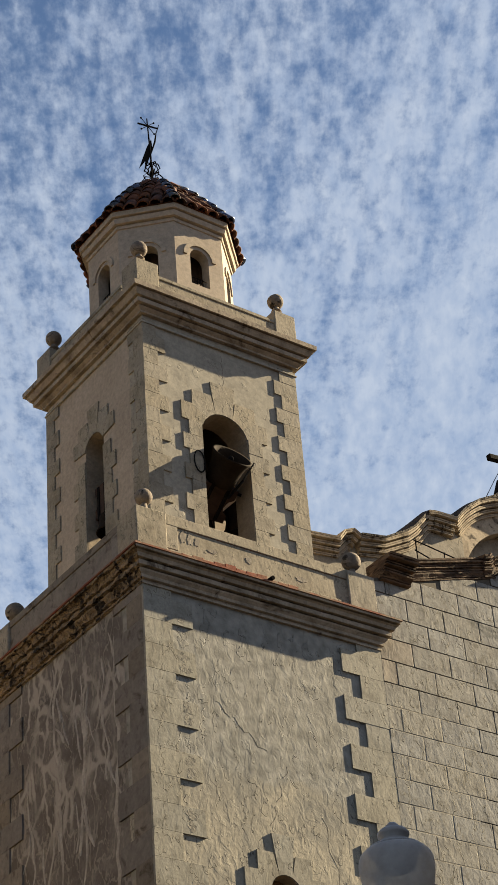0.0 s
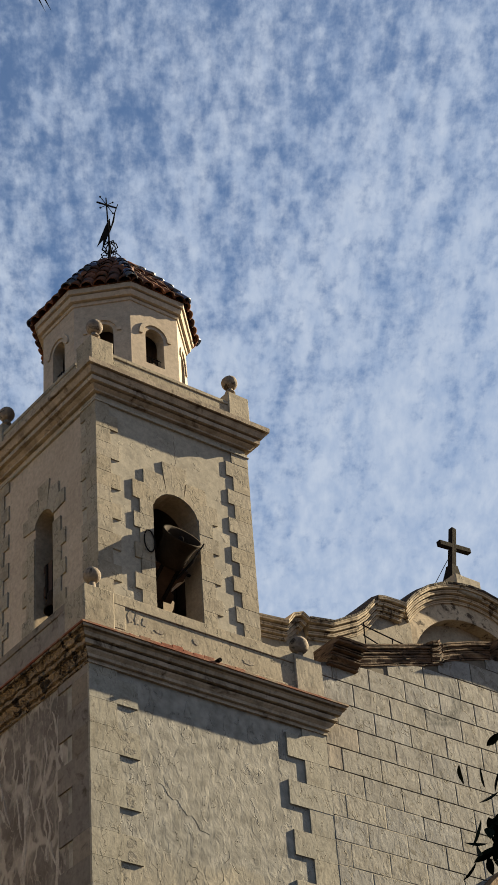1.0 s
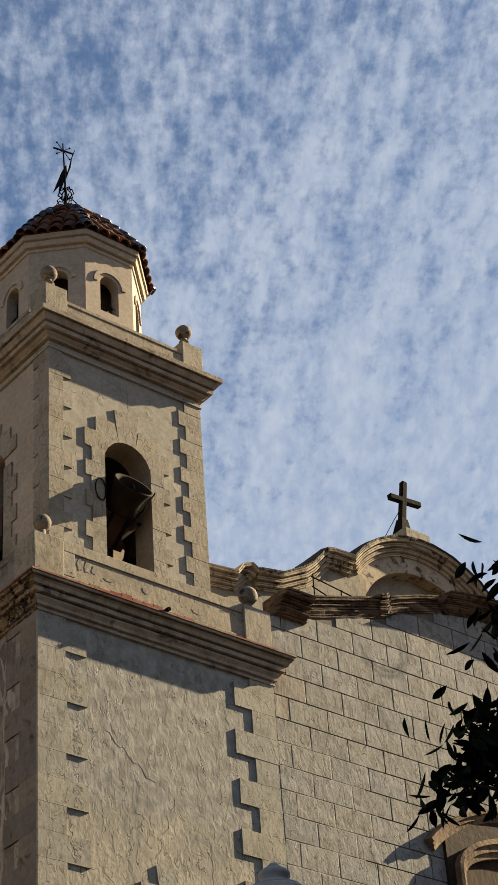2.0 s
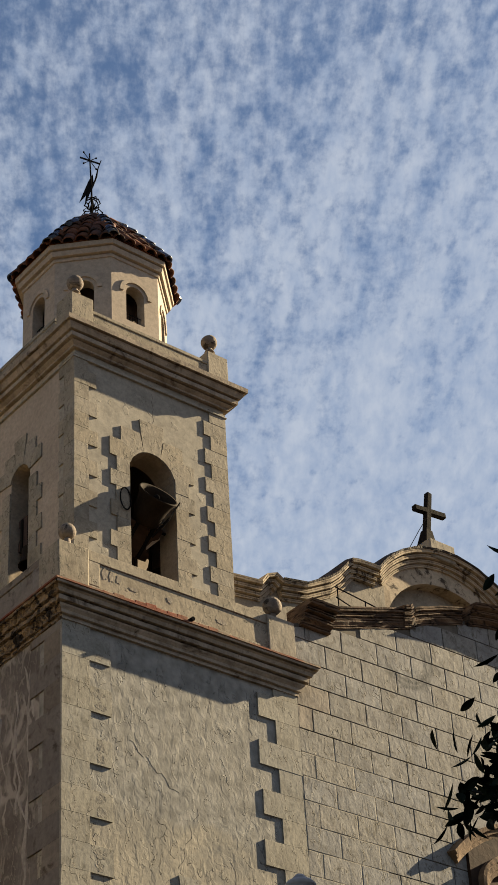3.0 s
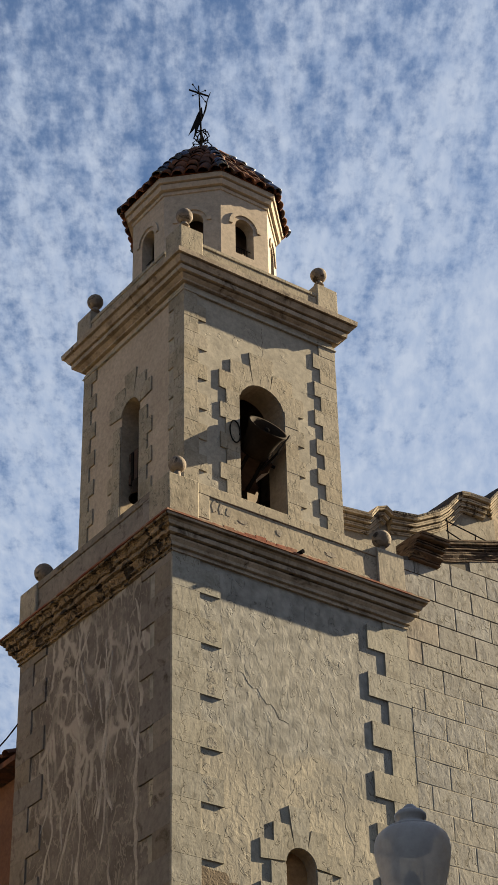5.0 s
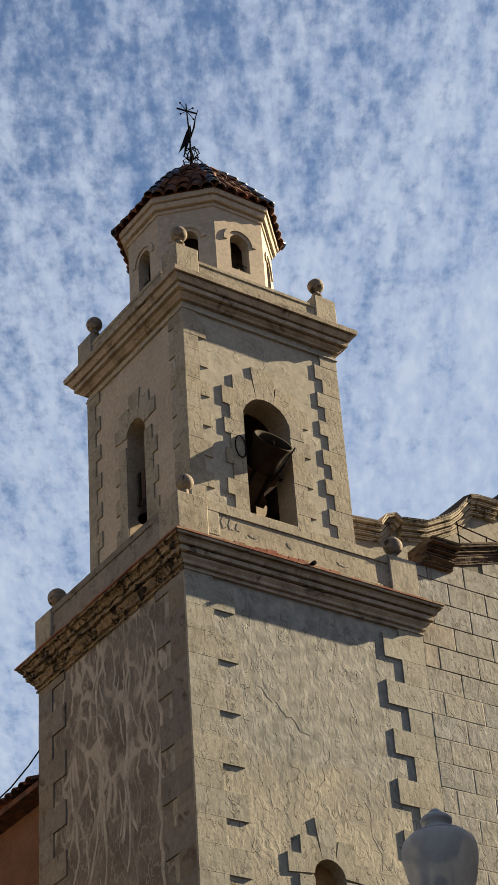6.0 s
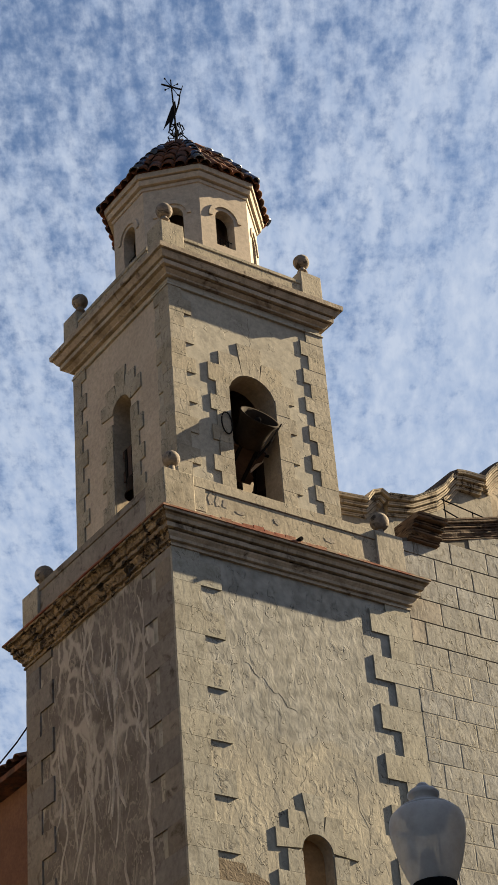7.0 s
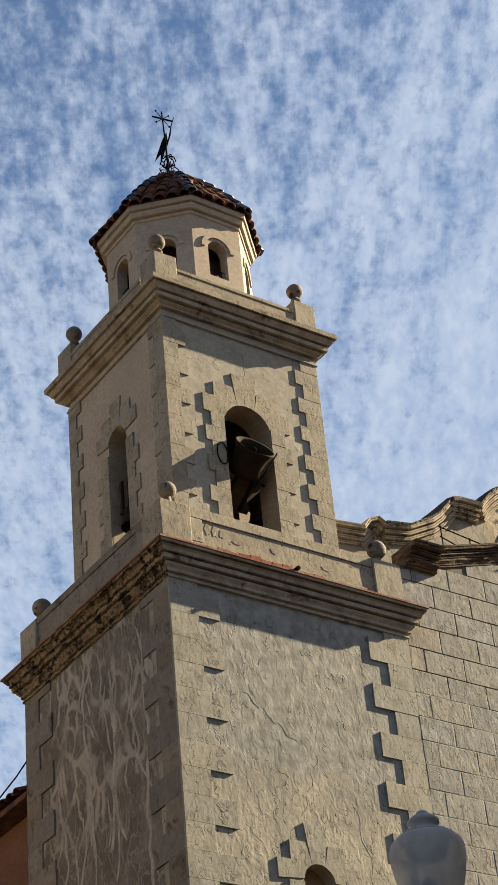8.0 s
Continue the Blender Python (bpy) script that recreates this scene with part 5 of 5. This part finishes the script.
part("ballast", lathe(bmesh.new(), [(0.04, 5.175), (0.085, 5.185), (0.1, 5.21), (0.1, 5.265)], LX, LY, 18), FITTING, lamp)

# ---- tree ----
TX, TY = -6.9, -16.9
tree = base("tree", (TX, TY, 0), "dark leafy street tree with drooping waxy leaves", "tree")
trunk = bmesh.new()
tube(trunk, [(TX, TY, 0), (TX + 0.05, TY, 1.5), (TX - 0.02, TY + 0.05, 3.0), (TX, TY, 4.3)], [0.17, 0.14, 0.12, 0.09], 12)
part("trunk", trunk, BARK, tree)
limbs, tips = bmesh.new(), []
trng = random.Random(21)
for k in range(46):
    a, el = trng.uniform(0, 2 * math.pi), trng.uniform(-0.1, 1.3)
    st = Vector((TX, TY, trng.uniform(3.4, 5.2)))
    l = trng.uniform(0.6, 1.15)
    e = st + Vector((math.cos(a) * math.cos(el), math.sin(a) * math.cos(el), math.sin(el))) * l
    mid_p = st.lerp(e, 0.5) + Vector((0, 0, 0.12))
    tube(limbs, [st, mid_p, e], [0.03, 0.018, 0.007], 6)
    tips.append((st, mid_p, e))
for tgt in ((-8.37, -15.68, 5.22), (-8.2, -15.78, 5.4), (-8.2, -16.15, 5.95), (-8.15, -15.8, 5.15), (-8.0, -15.9, 5.3), (-8.0, -16.1, 5.6), (-7.9, -16.1, 5.95), (-7.85, -15.9, 5.1), (-7.8, -16.0, 5.45), (-7.7, -16.2, 5.75)):
    e = Vector(tgt)
    st = Vector((TX, TY, 4.2))
    mid_p = st.lerp(e, 0.55) + Vector((0, 0, 0.2))
    tube(limbs, [st, mid_p, e], [0.03, 0.016, 0.005], 6)
    tips.append((st, mid_p, e))
    if tgt[0] > -8.25:
        tips.append((mid_p, mid_p.lerp(e, 0.5), e))
        tips.append((mid_p, mid_p.lerp(e, 0.6), e + Vector((0.1, 0.05, 0.12))))
part("limbs", limbs, BARK, tree)
verts, faces = [], []


def leaf(p, d, length, width, nrm):
    s = d.cross(nrm).normalized() * width
    k = len(verts)
    rim = ((0.12, 0.42), (0.3, 0.85), (0.5, 1.0), (0.7, 0.84), (0.88, 0.42))
    edge = [p] + [p + d * length * f + s * w + nrm * width * 0.35 * w for f, w in rim] + [p + d * length]
    edge += [p + d * length * f - s * w + nrm * width * 0.35 * w for f, w in reversed(rim)]
    verts.extend(edge + [p + d * length * 0.5])
    faces.extend((k + i, k + (i + 1) % 12, k + 12) for i in range(12))


for st, mid_p, e in tips:
    for i in range(200):
        f = trng.uniform(0.25, 1.02)
        c = st.lerp(mid_p, f * 2) if f < 0.5 else mid_p.lerp(e, f * 2 - 1)
        spread = 0.10 + 0.16 * (1 - abs(f - 0.6))
        off = Vector([max(-1.3, min(1.3, trng.gauss(0, 1))) for _ in range(3)]) * spread * 0.72
        d = Vector((trng.gauss(0, 0.6), trng.gauss(0, 0.6), trng.uniform(-1.2, 0.25))).normalized()
        nrm = d.orthogonal()
        nrm.rotate(Matrix.Rotation(trng.uniform(0, 6.28), 3, d))
        at_ = c + off
        reach = 0.71 * at_.x - 0.7046 * at_.y - 4.91  # the crown's street side is clipped to a blunt nose
        if reach < -0.09 + min(0.9 * abs(at_.z - 5.22), 0.5) + trng.uniform(-0.03, 0.07):
            continue
        if at_.z < 4.87 + 0.85 * min(max(reach, 0.0), 0.5) + trng.uniform(-0.1, 0.06):  # bare stems below the crown
            continue
        leaf(c + off, d, trng.uniform(0.09, 0.14), trng.uniform(0.016, 0.025), nrm)
me = bpy.data.meshes.new("leaves")
me.from_pydata(verts, [], faces)
me.materials.append(LEAF)
tagged(hang(new("crown", me), tree), kind="stuff")

# ---- palm, of which one drooping frond hangs into the sky ----
PX, PY, PZ = -12.0, -14.27, 10.68
palm = base("palm_tree", (PX, PY, 0), "tall street palm with long drooping green fronds", "palm tree")
part("trunk", rough_up(tube(bmesh.new(), [(PX, PY, 0), (PX + 0.04, PY, 2.5), (PX, PY + 0.05, 6), (PX, PY, PZ)], [0.24, 0.19, 0.17, 0.16], 14), 0.012, 8), BARK, palm)
qrng = random.Random(3)


def frond(heading, reach, drop):
    """A feather leaf arching out of the crown: a stem with two rows of narrow blades."""
    bm = bmesh.new()
    out = Vector((math.cos(heading), math.sin(heading), 0))
    across = Vector((-out.y, out.x, 0))
    line = [Vector((PX, PY, PZ)) + out * reach * f + Vector((0, 0, 0.55 * math.sin(math.pi * min(f * 1.4, 1)) - drop * f ** 2)) for f in [i / 12 for i in range(13)]]
    tube(bm, line, [0.022 - 0.0015 * i for i in range(13)], 5)
    for i in range(3, 40):
        f = i / 40 * 12
        k = min(int(f), 11)
        p = line[k].lerp(line[k + 1], f - k)
        ahead = (line[k + 1] - line[k]).normalized()
        for side in (-1, 1):
            d = (ahead * 0.75 + across * side * 0.8 + Vector((0, 0, -0.35 + qrng.uniform(-0.15, 0.15)))).normalized()
            l, w = qrng.uniform(0.34, 0.44), d.cross(Vector((0, 0, 1))).normalized() * 0.013
            q = p + d * l + Vector((0, 0, -0.08))
            m_ = p.lerp(q, 0.5)
            vs = [bm.verts.new(v) for v in (p - w * 0.5, p + w * 0.5, m_ + w, q, m_ - w)]
            bm.faces.new(vs)
    part("frond", bm, LEAF, palm)


frond(math.atan2(-1.8, 1.18), 2.02, 1.75)
for i in range(13):
    frond(radians(88 + 14.2 * i + qrng.uniform(-4, 4)), qrng.uniform(1.9, 2.5), qrng.uniform(0.7, 1.9))

# ---- buildings round the square ----
annex = base("church_annex", (2.4, 10.0, 0), "brown rendered church annex with a clay tile eave", "building")
part("wall", boxed(0.35, 4.52, 0, 4.4, 20.0, 14.9), BROWN_WALL, annex)
eave = part("roof", boxed(0.0, 4.52, 14.92, 4.4, 20.2, 15.02), ROOF_TILE, annex)
eave_tile = barrel_tile(0.5, 0.11, 0.1)
for i in range(60):
    ob = hang(new("tile", eave_tile), eave)
    ob.matrix_basis = Matrix.Translation((-0.08, 4.7 + i * 0.235, 15.04)) @ Euler((radians(22), 0, radians(-90)), "XYZ").to_matrix().to_4x4()
nave = base("church_nave", (10, 14, 0), "long church nave behind the front", "building")
part("wall", boxed(4.6, 2.45, 0, 16.0, 26, 15.5), HOUSE, nave)
# added out of view, to keep the sun off street lamp and tree
house = base("house", (12, -17, 0), "unseen plain house added to shade the lamp and tree", "house", "houses round the square")
part("wall", boxed(3.5, -32, 0, 16, -9.5, 14.0), HOUSE, house)
part("roof", boxed(3.3, -32.2, 14.0, 16.2, -9.3, 14.3), ROOF_TILE, house)
row = base("house", (-20, -40, 0), "long rendered house row across the street", "house", "houses round the square")
part("wall", boxed(-45, -45, 0, 3, -34, 9), HOUSE, row)
part("roof", boxed(-45.2, -45.2, 9, 3.2, -33.8, 9.3), ROOF_TILE, row)
# unseen reflector: sunlit wall added to warm the tower's left face
west = base("house", (-22, 14, 0), "unseen cream house added to bounce warm light on the tower", "house", "houses round the square")
part("wall", boxed(-30, 2, 0, -14, 26, 18), BOUNCE_WALL, west)
part("roof", boxed(-30.2, 1.8, 18, -13.8, 26.2, 18.3), ROOF_TILE, west)

# loose wire from the tower to the annex
wire = tagged(part("wire", tube(bmesh.new(), [(0.0, 4.47, 15.52), (-0.02, 4.8, 15.38), (-0.02, 5.4, 15.25), (-0.02, 6.6, 15.16)], 0.014, 6), IRON), "slack black cable fixed to the tower wall", "cable")
brackets = base("cable_bracket", (6.6, 0.2, 19.2), "thin black metal struts lying on the church cornice", "bracket")
for p_, q_ in (((5.73, 0.2, 19.14), (6.75, 0.2, 19.02)), ((5.78, 0.25, 18.98), (6.45, 0.25, 18.8)), ((5.77, 0.2, 18.5), (5.77, 0.2, 19.2)), ((6.4, 0.2, 18.7), (6.4, 0.2, 19.08))):
    part("strut", tube(bmesh.new(), [p_, q_], 0.012, 6), IRON, brackets)

# ---- ashlar blocks of the church front ----
brng = random.Random(8)


def ashlar(x0, z0, x1, z1, tops, start):
    bm = bmesh.new()
    g = 0.009
    x0, x1, z0, z1 = x0 + (0 if start else g), x1 - g, z0 + g, z1 - g
    nx = 4
    tz = [min(z1, tops(x0 + (x1 - x0) * f)) for f in (0.0, 0.014, 0.5, 0.986, 1.0)]
    if max(tz) - z0 < 0.05:
        return None
    e = 0.012
    rows_ = []
    for fz, ins in ((0.0, 0), (e, 1), (0.5, 1), (1.0 - e, 1), (1.0, 0)):
        row_ = []
        for i in range(nx + 1):
            xx = x0 + (x1 - x0) * (0.0, 0.014, 0.5, 0.986, 1.0)[i]
            zz = z0 + max(tz[i] - z0, 0.01) * fz
            rim = ins == 0 or i in (0, nx)
            y = 0.0 if rim else -0.002 + brng.uniform(-0.003, 0.002)
            row_.append(bm.verts.new((xx if not (i in (0, nx)) else xx, y, zz)))
        rows_.append(row_)
    for a, b in zip(rows_, rows_[1:]):
        for i in range(nx):
            bm.faces.new((a[i], a[i + 1], b[i + 1], b[i]))
    rim = rows_[0] + [r_[-1] for r_ in rows_[1:]] + rows_[-1][-2::-1] + [r_[0] for r_ in rows_[-2:0:-1]]
    back_ = [bm.verts.new((v.co.x, 0.06, v.co.z)) for v in rim]
    for i in range(len(rim)):
        j = (i + 1) % len(rim)
        bm.faces.new((rim[i], rim[j], back_[j], back_[i]))
    return bm


for r_ in range(-15, 8):
    z0 = 16.432 + (0.4205 if r_ >= 0 else 0.4145) * r_
    tall_ = 0.4205 if r_ >= 0 else 0.4145
    x, first = FX0, True
    while x < 12.4:
        w = (0.28 if r_ % 2 else 0.69) + brng.uniform(-0.02, 0.02) if first else 0.806 + brng.uniform(-0.025, 0.025)
        if min(cornice_foot(x), cornice_foot(x + w)) + 0.1 > z0 + 0.06:
            bm = ashlar(x, z0, x + w, z0 + tall_, lambda q: cornice_foot(q) + 0.02, first)
            if bm:
                part("stone_block", bm, BLOCK_WARM if first and 15.9 < z0 < 16.9 else BLOCK, front_wall)
        first = False
        x += w

# joints repointed with pale lime beside the tower, up to a ragged edge
pt = bmesh.new()
edge_ = [(FX0 + 0.02, 9.9)] + [(FX0 + 2.3 + 1.1 * noise.noise(Vector((0.3, z_ * 0.9, 2))) - 0.45 * max(0.0, z_ - 14.6), z_) for z_ in [9.9 + 0.2 * i for i in range(30)]] + [(FX0 + 0.02, 15.9)]
front_ = [pt.verts.new((x_, 0.0008, z_)) for x_, z_ in edge_]
rear_ = [pt.verts.new((x_, 0.055, z_)) for x_, z_ in edge_]
pt.faces.new(front_)
for i in range(len(edge_)):
    pt.faces.new((front_[i], front_[(i + 1) % len(edge_)], rear_[(i + 1) % len(edge_)], rear_[i]))
part("pointing", pt, POINTING, front_wall, "pale lime pointing in the joints")
